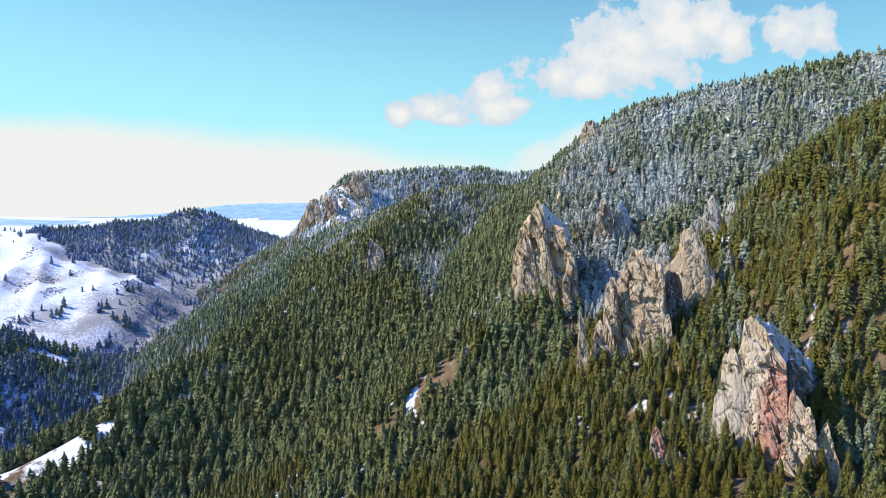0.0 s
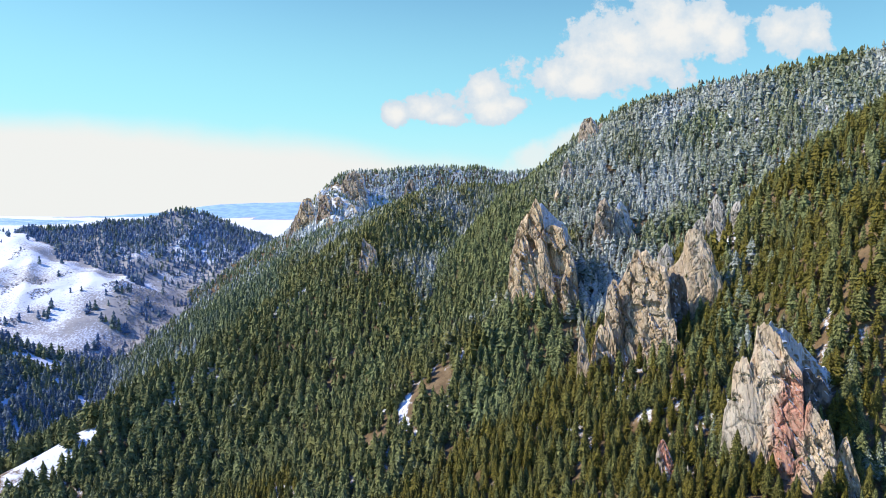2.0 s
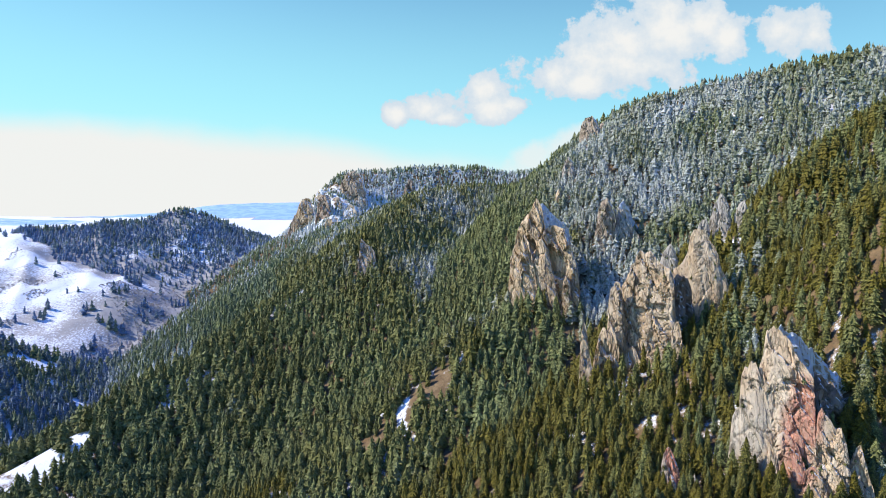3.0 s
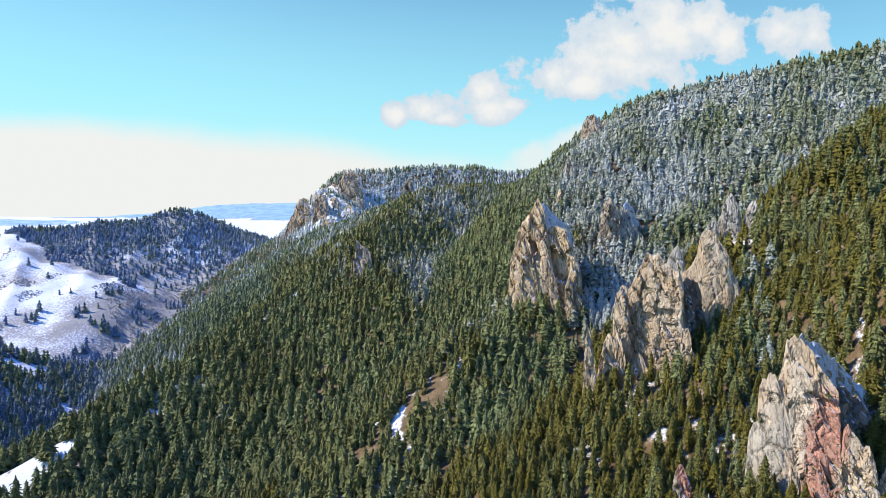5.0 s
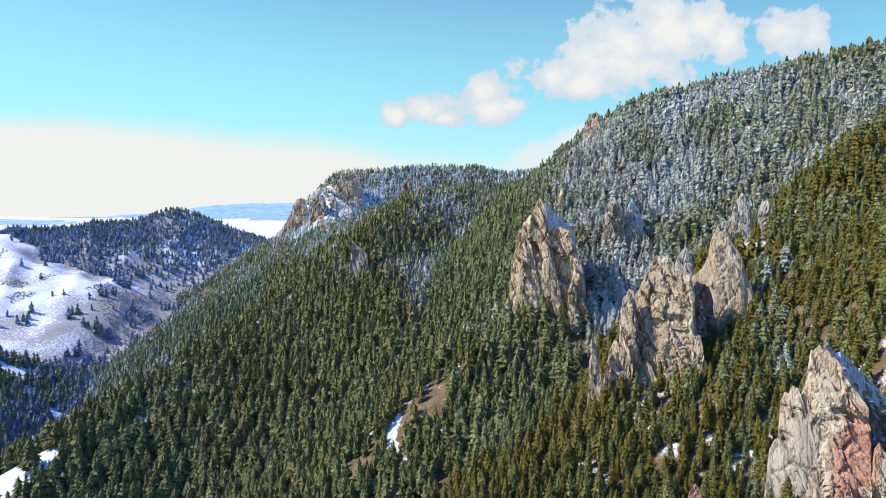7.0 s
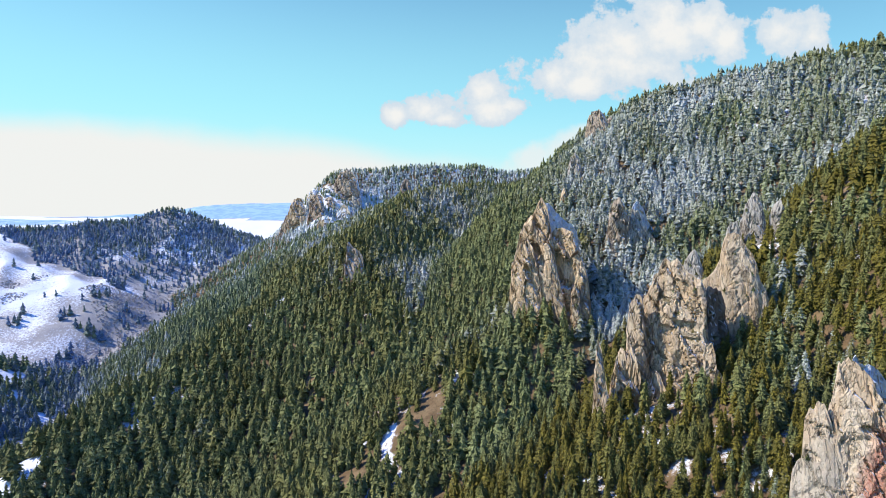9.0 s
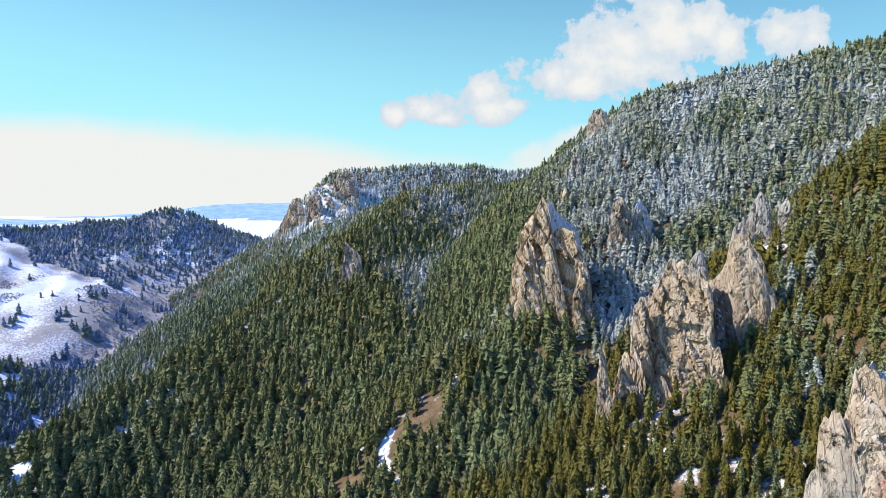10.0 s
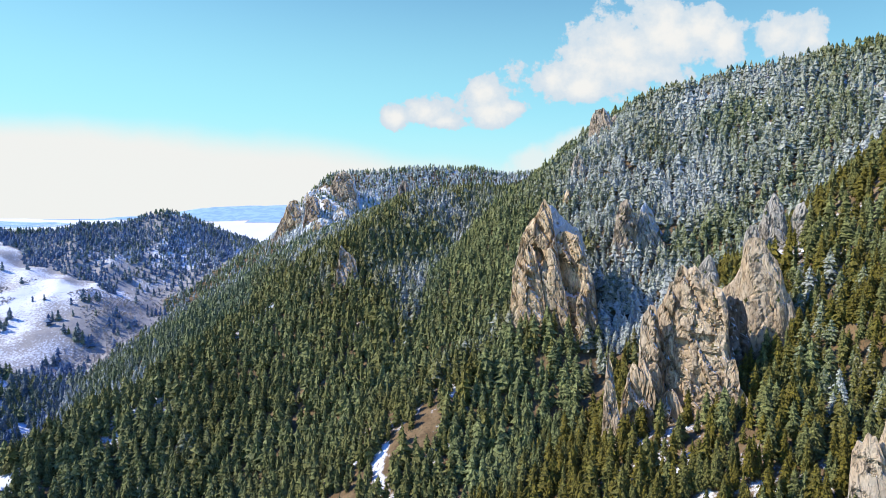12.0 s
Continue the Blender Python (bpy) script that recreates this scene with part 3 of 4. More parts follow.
crag(thing, "buttress", (126, 247, -1.05), ((119.5, -115.9), (120.4, -94.1), (121.7, -84.9), (123.0, -79.9), (124.8, -77.0), (126.6, -78.5), (128.3, -82.6), (129.9, -87.7), (131.7, -108.9)), 5, 45, RED_LIMESTONE, 0.36, rough=0.7, size=0.8, caves=((125.5, -87.9, 1.3, 1.8, 3),))
crag(thing, "toe", (141, 240, -1.05), ((140.0, -113.6), (140.8, -97.7), (141.7, -89.6), (143.0, -83.6), (143.9, -79.3), (144.7, -77.8), (145.5, -82.2), (146.7, -88.2), (147.8, -93.4), (149.2, -109.1)), 4, 52, RED_LIMESTONE, 0.36, size=0.7, caves=((141.4, -99.2, 2.5, 4.2, 5),))
crag(thing, "toe", (128, 244, -1.05), ((118.9, -124.3), (120.4, -102.5), (121.7, -93.8), (123.2, -88.9), (125.2, -86.8), (127.2, -87.8), (129.3, -89.7), (131.5, -87.1), (133.5, -90.3), (135.2, -98.3), (136.6, -115.1)), 4, 59, RED_LIMESTONE, 0.36, size=0.7, caves=((124.9, -93.7, 3.3, 3.9, 6),))
crag(thing, "foot", (110, 262, -1.05), ((106.6, -127.7), (107.7, -110.0), (108.9, -101.2), (110.5, -98.1), (111.9, -101.4), (113.3, -109.9), (114.8, -123.5)), 4, 66, RED_LIMESTONE, 0.4, size=0.7)
thing = rock_group("foot_rock", "small red and grey rocks at the foot of the spire")
crag(thing, "block", (92, 266, -0.5), ((87.5, -114.0), (88.3, -99.0), (89.2, -93.0), (90.6, -89.5), (92.3, -92.9), (94.2, -97.9), (95.7, -112.3)), 4, 73, PINK_LIMESTONE, 0.4, size=0.7)
crag(thing, "tooth", (92, 262, -0.5), ((88.9, -121.8), (89.8, -108.2), (90.7, -101.0), (91.9, -102.2), (92.8, -110.0), (93.8, -120.7)), 3, 80, PALE_LIMESTONE, 0.4, size=0.6)
crag(thing, "tooth", (98, 264, -0.5), ((97.2, -114.8), (98.1, -103.7), (99.4, -99.3), (100.7, -102.9), (101.9, -113.8)), 3, 87, PALE_LIMESTONE, 0.4, size=0.6)
thing = rock_group("tan_rock_fin", "sunlit tan limestone fin with dark hollows")
crag(thing, "peak", (69.0, 466, -0.9), ((49.1, -86.1), (51.1, -62.1), (52.7, -42.4), (53.0, -32.7), (54.7, -24.9), (56.8, -15.2), (59.1, -7.5), (61.8, -1.8), (64.4, 1.2), (67.0, 6.8), (68.7, 10.9), (70.6, 8.6), (72.6, 3.1), (74.0, -5.4), (75.7, -18.3), (78.4, -36.5), (81.1, -58.3), (83.2, -80.1)), 9, 94, LIMESTONE, 0.55, rough=1.2, size=1.3, caves=((67.3, -22.4, 2.5, 6.6, 7),))
crag(thing, "wall", (81.0, 461, -0.9), ((72.5, -83.1), (74.0, -18.6), (75.8, -9.2), (78.4, -8.0), (80.9, -6.5), (84.1, -9.7), (86.2, -8.6), (88.1, -14.4), (90.4, -21.5), (92.2, -28.7), (94.1, -35.0), (95.1, -42.9), (97.0, -78.8)), 9, 101, LIMESTONE, 0.55, rough=1.15, size=1.2, caves=((81.1, -32.4, 6.5, 10.6, 11),))
crag(thing, "slab", (73.0, 457, -0.9), ((65.7, -82.1), (67.6, -29.5), (68.8, -19.0), (70.7, -16.0), (73.3, -19.6), (75.6, -28.2), (77.5, -36.8), (79.8, -45.3), (82.1, -57.4), (84.1, -78.9)), 5, 108, LIMESTONE, 0.55, rough=0.7, size=1.1)
crag(thing, "slab", (51.0, 470, -0.9), ((49.3, -83.7), (50.8, -49.0), (52.1, -33.8), (54.1, -29.1), (56.8, -30.8), (58.9, -40.0), (61.3, -50.2), (64.1, -81.0)), 6, 115, LIMESTONE, 0.55, rough=0.7, size=1.1)
crag(thing, "rib", (60.0, 463, -0.9), ((56.3, -82.6), (57.7, -33.4), (58.6, -19.2), (60.5, -13.9), (63.2, -18.3), (65.5, -29.9), (67.6, -43.7), (69.6, -58.2), (71.4, -80.0)), 6, 122, LIMESTONE, 0.55, rough=1.1, caves=((62.7, -37.5, 2.0, 8.2, 6),))
crag(thing, "snow_cap", (75.0, 472, 0.6), ((70.6, -22.4), (72.3, 8.4), (75.7, 6.2), (79.6, 2.4), (85.6, -2.2), (91.4, -6.4), (95.4, -10.7), (98.3, -27.2)), 3, 129, SNOWBANK, 0.7, rough=0.6)
thing = rock_group("rock_pillar", "narrow tan limestone pillar below the sunlit fin")
crag(thing, "shaft", (86.5, 446, -0.65), ((81.3, -108.6), (82.6, -75.5), (83.7, -60.2), (84.2, -47.1), (85.4, -41.3), (87.3, -38.3), (88.6, -44.3), (89.7, -58.5), (90.8, -74.5), (92.7, -106.6)), 5, 136, LIMESTONE, 0.5)
crag(thing, "head", (90, 449, -0.65), ((85.6, -65.1), (87.0, -40.3), (88.5, -32.2), (90.3, -28.5), (92.6, -33.4), (94.2, -39.8), (95.4, -64.1)), 4, 143, LIMESTONE, 0.5)
crag(thing, "foot", (82.5, 443, -0.65), ((77.8, -107.7), (79.4, -78.5), (80.6, -68.2), (82.4, -63.0), (84.4, -70.7), (86.6, -106.2)), 4, 150, LIMESTONE, 0.5)
# same stone as the shaft; the darker brown stands in for its shade
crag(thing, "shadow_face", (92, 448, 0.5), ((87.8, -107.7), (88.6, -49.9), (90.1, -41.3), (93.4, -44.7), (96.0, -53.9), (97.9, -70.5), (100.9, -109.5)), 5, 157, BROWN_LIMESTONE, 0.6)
thing = rock_group("grey_rock_fin", "broad grey-tan limestone fin with many ribs")
crag(thing, "body", (110, 354, -0.95), ((96.1, -121.9), (97.0, -80.5), (97.8, -60.0), (98.5, -45.5), (99.6, -38.5), (101.3, -33.7), (102.9, -28.2), (104.6, -25.0), (106.2, -19.8), (107.5, -18.4), (108.8, -20.0), (110.0, -17.7), (111.6, -18.7), (112.9, -21.6), (114.6, -24.2), (116.6, -26.0), (118.6, -27.9), (120.1, -31.8), (120.6, -42.5), (121.4, -55.8), (122.1, -74.5), (123.5, -112.1)), 9, 164, GREY_LIMESTONE, 0.48, rough=0.95, size=1.15, caves=((107.5, -49.9, 2.5, 1.6, 3), (114.7, -47.4, 5.0, 1.9, 3.5), (112.7, -32.0, 2.2, 4.4, 2.5)))
crag(thing, "rib", (102, 351, -0.95), ((90.7, -96.6), (91.4, -62.0), (91.9, -46.3), (92.7, -39.4), (94.4, -35.3), (96.4, -36.4), (97.6, -42.7), (98.4, -53.7), (99.7, -71.6), (101.2, -93.6)), 6, 171, GREY_LIMESTONE, 0.48, rough=0.8)
crag(thing, "rib", (118, 350, -0.95), ((111.5, -89.3), (112.2, -49.7), (112.8, -32.9), (113.9, -26.2), (115.2, -28.3), (116.6, -38.0), (118.5, -59.7), (120.6, -86.8)), 5, 178, GREY_LIMESTONE, 0.48, size=0.9)
crag(thing, "rib", (119, 346, -0.95), ((115.5, -104.0), (116.2, -70.6), (116.7, -48.5), (117.1, -34.9), (118.2, -29.4), (119.4, -30.3), (120.3, -39.9), (121.1, -51.9), (121.6, -69.4), (123.1, -101.6)), 6, 185, GREY_LIMESTONE, 0.48, rough=0.8, caves=((119.1, -63.1, 2.1, 6.1, 5),))
crag(thing, "bulge", (113, 345, -0.95), ((102.7, -122.9), (104.0, -88.5), (105.5, -78.0), (107.9, -72.2), (110.4, -69.2), (113.0, -68.1), (114.8, -70.7), (116.3, -76.5), (117.9, -90.1), (119.5, -116.7)), 6, 192, GREY_LIMESTONE, 0.48, rough=0.8, size=1.1)
crag(thing, "buttress", (96, 349, -0.95), ((80.3, -129.5), (81.9, -102.6), (83.1, -87.8), (84.3, -75.5), (86.2, -64.8), (88.0, -60.0), (89.5, -61.7), (91.0, -57.5), (92.3, -60.3), (93.8, -68.9), (95.5, -87.3), (98.1, -122.6)), 6, 199, GREY_LIMESTONE, 0.48, rough=1.2, caves=((91.4, -67.5, 4.4, 7.5, 8), (88.9, -80.7, 1.9, 2.8, 4)))
crag(thing, "buttress", (107, 344, -0.95), ((95.5, -125.9), (96.6, -88.6), (97.5, -77.2), (99.1, -70.1), (101.2, -67.2), (102.9, -69.6), (104.7, -77.6), (106.0, -87.4), (108.1, -121.0)), 6, 206, GREY_LIMESTONE, 0.48, rough=1.1, size=0.9, caves=((103.0, -77.2, 2.2, 7.4, 6),))
crag(thing, "buttress", (119, 338, -0.95), ((116.2, -84.8), (117.4, -68.4), (117.8, -58.8), (118.3, -53.6), (120.2, -52.8), (121.2, -57.1), (121.9, -67.4), (123.1, -82.9)), 4, 213, GREY_LIMESTONE, 0.48, size=0.8)
crag(thing, "buttress", (121, 337, -0.95), ((118.4, -106.1), (119.2, -81.6), (119.8, -70.3), (120.6, -63.7), (121.9, -62.6), (123.9, -67.2), (125.9, -73.6), (127.1, -82.1), (128.9, -102.5)), 4, 220, GREY_LIMESTONE, 0.48, size=0.8)
# right side of the fin, shade painted in with the dark stone
crag(thing, "shadow_face", (119, 352, 0.4), ((122.1, -111.0), (122.3, -35.5), (124.1, -31.7), (128.0, -31.3), (132.0, -33.5), (134.1, -37.5), (135.8, -47.4), (137.5, -61.7), (140.1, -79.0), (144.5, -114.3)), 6, 227, DARK_OR_SHADED_LIMESTONE, 0.6)
thing = rock_group("low_rock_rib", "low tan limestone ribs at the foot of the fin")
crag(thing, "rib", (84, 348, -0.5), ((73.8, -125.1), (75.2, -96.6), (76.5, -85.2), (78.4, -78.8), (80.1, -75.0), (81.6, -83.1), (83.5, -98.0), (86.0, -122.6)), 5, 234, GREY_LIMESTONE, 0.48, size=0.8)
crag(thing, "rib", (88, 350, -0.5), ((74.9, -106.4), (76.0, -72.2), (76.6, -60.9), (77.3, -54.4), (78.5, -58.5), (79.6, -66.2), (81.0, -77.3), (83.3, -105.0)), 4, 241, GREY_LIMESTONE, 0.48, size=0.8)
crag(thing, "tooth", (96, 338, -0.6), ((90.9, -125.7), (93.0, -108.9), (95.0, -97.1), (97.2, -91.0), (99.0, -92.8), (100.7, -107.1), (102.5, -122.7)), 4, 248, GREY_LIMESTONE, 0.48, size=0.8)
crag(thing, "tooth", (84, 342, -0.6), ((84.6, -125.9), (86.7, -109.0), (88.0, -99.3), (89.7, -94.4), (91.6, -99.9), (93.3, -123.7)), 4, 255, GREY_LIMESTONE, 0.48, size=0.8)
thing = rock_group("small_rock_rib", "small grey-tan rock rib rising out of the pines")
crag(thing, "knob", (87, 414, -0.5), ((80.3, -140.9), (81.8, -116.8), (83.2, -103.7), (84.9, -95.7), (87.3, -93.1), (89.4, -98.1), (91.6, -105.2), (94.4, -118.1), (97.0, -137.8)), 6, 262, LIMESTONE, 0.6)
thing = rock_group("brown_rock_wedge", "pointed grey-brown limestone wedge behind the broad fin")
crag(thing, "body", (141.1, 363.5, -0.6), ((123.1, -88.5), (125.4, -52.5), (127.5, -36.2), (130.2, -29.9), (133.4, -26.3), (135.7, -20.4), (136.7, -12.4), (137.9, -8.4), (140.2, -7.2), (142.5, -8.6), (145.0, -13.9), (147.3, -16.9), (149.0, -22.7), (150.2, -28.8), (152.4, -33.7), (154.3, -41.4), (156.5, -60.7), (158.6, -82.8)), 8, 269, GREY_LIMESTONE, 0.48, rough=0.3, size=0.8, ragged=0.5, lean=0.05)
thing = rock_group("small_pale_rock", "small pale limestone tooth between the fins")
crag(thing, "tooth", (149.5, 429, -0.4), ((140.7, -62.1), (142.6, -34.2), (144.6, -25.9), (147.2, -20.6), (149.2, -18.6), (151.4, -22.6), (153.6, -29.7), (156.8, -61.0)), 6, 276, PALE_LIMESTONE, 0.6, rough=0.3, ragged=0.4)
thing = rock_group("pale_rock_slab", "pale split limestone slab on the wooded spur")
crag(thing, "slab", (176, 414.5, -0.55), ((166.0, -39.9), (167.6, -13.1), (169.1, -3.8), (170.8, 2.8), (172.5, 9.4), (174.6, 12.3), (176.7, 11.0), (178.4, 5.1), (180.1, -3.7), (181.9, -16.0), (183.9, -38.8)), 6, 283, PALE_LIMESTONE, 0.55, rough=0.6)
crag(thing, "slab", (186, 410, -0.55), ((179.1, -35.9), (180.6, -9.6), (181.9, 0.9), (183.9, 6.7), (186.4, 8.3), (188.5, 2.2), (190.3, -9.4), (192.4, -35.2)), 5, 290, PALE_LIMESTONE, 0.55, rough=0.6)
crag(thing, "slab", (168, 412, -0.55), ((158.3, -46.2), (160.0, -19.6), (160.8, -8.3), (162.9, -2.7), (165.3, -3.7), (167.6, -12.8), (169.7, -25.8), (171.6, -45.3)), 5, 297, PALE_LIMESTONE, 0.55, rough=0.6)
thing = rock_group("snowy_rock_rib", "leaning grey rock rib with a snow-covered back")
crag(thing, "rib", (142, 505, -0.45), ((132.9, -74.3), (135.1, -20.3), (136.3, -1.4), (138.4, 5.5), (140.9, 3.9), (143.9, -2.6), (147.6, -10.7), (151.6, -17.6), (155.2, -24.0), (158.2, -31.1), (160.5, -44.0), (163.0, -72.2)), 6, 304, PALE_LIMESTONE, 0.6)
crag(thing, "snow_cap", (143, 512, 0.5), ((136.3, -32.7), (138.5, 6.0), (142.2, 10.9), (147.3, 3.9), (153.4, -6.1), (160.7, -15.4), (167.0, -25.3), (171.9, -34.8), (176.4, -68.8)), 4, 311, SNOWBANK, 0.7, rough=0.5)
crag(thing, "knob", (128, 506, -0.3), ((120.3, -16.2), (122.7, 3.5), (124.9, 9.6), (128.3, 12.0), (131.3, 7.5), (133.7, -1.4), (136.2, -16.1)), 5, 318, BROWN_LIMESTONE, 0.7)
thing = rock_group("ridge_crag", "orange-tan crag on the skyline ridge")
crag(thing, "block", (162.5, 708, -0.5), ((147.6, 50.3), (151.4, 74.0), (152.9, 87.6), (154.0, 96.2), (157.9, 101.5), (164.0, 103.5), (168.5, 99.5), (171.3, 88.9), (174.3, 69.1), (179.0, 49.2)), 9, 325, BROWN_LIMESTONE, 0.8, size=1.4)
crag(thing, "block", (178.7, 716, -0.5), ((170.1, 57.0), (173.2, 82.0), (174.8, 95.7), (177.5, 99.9), (180.9, 96.5), (183.9, 81.4), (188.1, 56.3)), 8, 332, BROWN_LIMESTONE, 0.9, size=1.3)
thing = rock_group("lower_crag", "grey crag below the skyline ridge")
crag(thing, "block", (121.4, 618, -0.5), ((112.5, -5.6), (114.8, 19.1), (116.1, 38.2), (118.0, 48.0), (121.9, 52.7), (125.9, 45.5), (128.1, 31.4), (131.4, -5.5)), 7, 339, PALE_LIMESTONE, 0.8, size=1.4)
crag(thing, "block", (106.8, 580, -0.5), ((99.4, -15.5), (102.0, 5.1), (103.8, 17.4), (106.1, 20.9), (109.0, 14.3), (111.5, 2.5), (114.4, -15.3)), 6, 346, LIMESTONE, 0.8, size=1.3)
thing = rock_group("small_crag", "small dark grey crag on the wooded spur")
crag(thing, "block", (-64.0, 606, -0.5), ((-76.3, -70.8), (-72.7, -48.8), (-70.9, -32.5), (-69.1, -22.1), (-65.1, -26.9), (-60.0, -29.0), (-56.7, -35.3), (-54.0, -50.7), (-50.2, -69.3)), 6, 353, BROWN_LIMESTONE, 0.7, size=1.2)
thing = rock_group("cliff_buttress", "tan limestone buttress on the mesa rim")
crag(thing, "block", (-275.1, 1352, -0.5), ((-311.6, -85.2), (-301.2, -30.3), (-295.4, 2.3), (-288.4, 21.5), (-281.6, 31.0), (-272.2, 34.5), (-264.3, 32.0), (-259.2, 16.5), (-255.5, -6.0), (-249.3, -35.7), (-239.4, -82.9)), 16, 360, GREY_LIMESTONE, 1.5, size=2.4, ragged=0.6)
crag(thing, "pillar", (-299.5, 1362, -0.5), ((-327.5, -85.5), (-315.8, -38.9), (-305.9, -12.2), (-297.6, -0.1), (-289.6, -4.9), (-283.2, -36.1), (-273.1, -83.8)), 12, 367, BROWN_LIMESTONE, 1.5, size=2.2)
thing = rock_group("cliff_wall", "orange-tan limestone cliff on the mesa rim")
crag(thing, "block", (-229.1, 1308, -0.5), ((-261.1, -82.3), (-250.1, -29.3), (-244.6, 2.2), (-240.4, 32.4), (-234.0, 38.1), (-223.8, 39.1), (-215.0, 34.3), (-211.6, 5.6), (-206.9, -28.8), (-197.4, -80.3)), 16, 374, RIM_LIMESTONE, 1.5, size=2.4, ragged=0.6)
crag(thing, "block", (-206.7, 1326, -0.5), ((-235.6, -71.4), (-227.2, -6.0), (-220.4, 21.1), (-212.6, 32.7), (-202.4, 34.9), (-192.4, 27.8), (-185.1, -0.1), (-174.4, -69.8)), 16, 381, BROWN_LIMESTONE, 1.5, size=2.4)
crag(thing, "ledge", (-236.3, 1372, -0.5), ((-276.6, -49.4), (-267.6, 17.0), (-259.2, 42.6), (-248.3, 53.4), (-235.0, 56.7), (-221.8, 52.9), (-214.1, 41.9), (-206.5, 16.7), (-194.1, -48.0)), 16, 388, SNOWY_LIMESTONE, 1.6, size=2.6, ragged=0.6)
thing = rock_group("mesa_cliff", "dark grey cliff with snow ledges below the mesa top")
crag(thing, "block", (-181.3, 1350, -0.5), ((-229.1, -48.8), (-217.9, 18.0), (-208.5, 43.2), (-199.2, 67.0), (-188.7, 83.4), (-175.9, 88.9), (-160.7, 83.7), (-152.1, 68.2), (-146.0, 41.0), (-131.6, -47.1)), 18, 395, BROWN_LIMESTONE, 1.5, size=2.6)
crag(thing, "block", (-171.4, 1340, -0.5), ((-212.4, -48.3), (-198.8, 14.2), (-190.9, 40.4), (-178.0, 54.4), (-162.8, 51.7), (-152.9, 35.1), (-143.1, 9.3), (-131.1, -46.9)), 14, 402, PALE_LIMESTONE, 1.5, size=2.4)
thing = rock_group("white_cliff", "pale limestone outcrop with snow ledges")
crag(thing, "block", (-201.6, 1272, -0.5), ((-238.5, -91.7), (-228.0, -51.3), (-222.7, -18.3), (-216.4, -4.6), (-202.8, -0.1), (-190.7, -6.8), (-181.1, -20.2), (-171.7, -50.2), (-160.1, -88.9)), 14, 409, SNOWY_LIMESTONE, 1.5, size=2.4, ragged=0.7)
crag(thing, "pillar", (-212.8, 1262, -0.5), ((-230.2, -79.0), (-222.4, -39.4), (-218.5, -13.5), (-212.3, -6.8), (-206.3, -15.7), (-201.7, -44.6), (-196.0, -77.9)), 8, 416, LIMESTONE, 1.5, size=2)
crag(thing, "block", (-173.3, 1290, -0.5), ((-203.8, -57.9), (-193.4, -13.9), (-185.8, 9.1), (-173.4, 20.4), (-161.3, 15.8), (-151.8, -5.8), (-142.5, -56.6)), 12, 423, SNOWY_LIMESTONE, 1.5, size=2.4)
thing = rock_group("mesa_outcrop", "dark outcrop in a snow patch on the mesa")
crag(thing, "block", (-58.5, 1340, -0.5), ((-86.3, -12.1), (-73.9, 33.2), (-66.5, 59.1), (-57.9, 74.3), (-49.5, 68.2), (-42.4, 35.2), (-32.9, -11.8)), 14, 430, DARK_OR_SHADED_LIMESTONE, 1.8, size=2.6)
thing = rock_group("pink_rock", "small pinkish rock among the trees")
crag(thing, "block", (43.4, 466, -0.5), ((37.7, -92.7), (39.5, -79.1), (40.5, -73.3), (43.0, -70.8), (45.5, -72.1), (47.4, -78.4), (49.2, -91.4)), 5, 437, PINK_LIMESTONE, 0.7)


# ---- conifers ----
rng = np.random.default_rng(5)


def tuft_arrays(tufts, r, full=1.0, low=0.1, size=0.06, lift=0.35):
    """A crown one high: folded tufts of needles over an uneven, lopsided spindle."""
    i = np.arange(tufts)
    t = np.clip((i + r.random(tufts)) / tufts, 0, 1) ** 1.12
    z = low + (0.98 - low) * t
    a = i * 2.399 + r.normal(size=tufts) * 0.45
    p, q, w = r.random(3) * 6.3
    body = (1 - t) ** 0.78 * np.minimum(1, 0.5 + 3.2 * t)
    lobe = 1 + 0.20 * np.sin(2 * a + p + 4 * t) + 0.16 * np.sin(3 * a + q - 11 * t) + 0.14 * np.sin(17 * t + w)
    rad = 0.162 * full * body * lobe * (0.5 + 0.6 * r.random(tufts) ** 0.6) + 0.006
    mid = np.stack([rad * np.cos(a), rad * np.sin(a), z - 0.25 * rad * (1 - t)], -1)
    face = np.stack([np.cos(a), np.sin(a), np.full(tufts, lift)], -1) + r.normal(size=(tufts, 3)) * 0.42
    face /= np.linalg.norm(face, axis=1)[:, None]
    droop = np.stack([0.55 * np.cos(a), 0.55 * np.sin(a), np.full(tufts, -0.75)], -1) + r.normal(size=(tufts, 3)) * 0.38
    u = droop - face * np.sum(droop * face, 1)[:, None]
    u /= np.linalg.norm(u, axis=1)[:, None] + 1e-6
    v = np.cross(face, u)
    s = (size * (0.6 + 0.8 * r.random(tufts)) * (0.42 + 0.58 * (1 - t) ** 0.6))[:, None]
    co = np.stack([mid + u * s * 1.3 - face * s * 0.35, mid + v * s * 0.52, mid - u * s * 1.3 - face * s * 0.35, mid - v * s * 0.52], 1).reshape(-1, 3)
    fa = (np.array([(0, 1, 3), (2, 3, 1)])[None] + (4 * i)[:, None, None]).reshape(-1, 3)
    tip = np.array([(0.016, 0, 0.9), (-0.008, 0.014, 0.9), (-0.008, -0.014, 0.9), (0, 0, 1.02)])
    return np.vstack([co, tip]), np.vstack([fa, np.array([(0, 1, 3), (1, 2, 3), (2, 0, 3)]) + 4 * tufts])


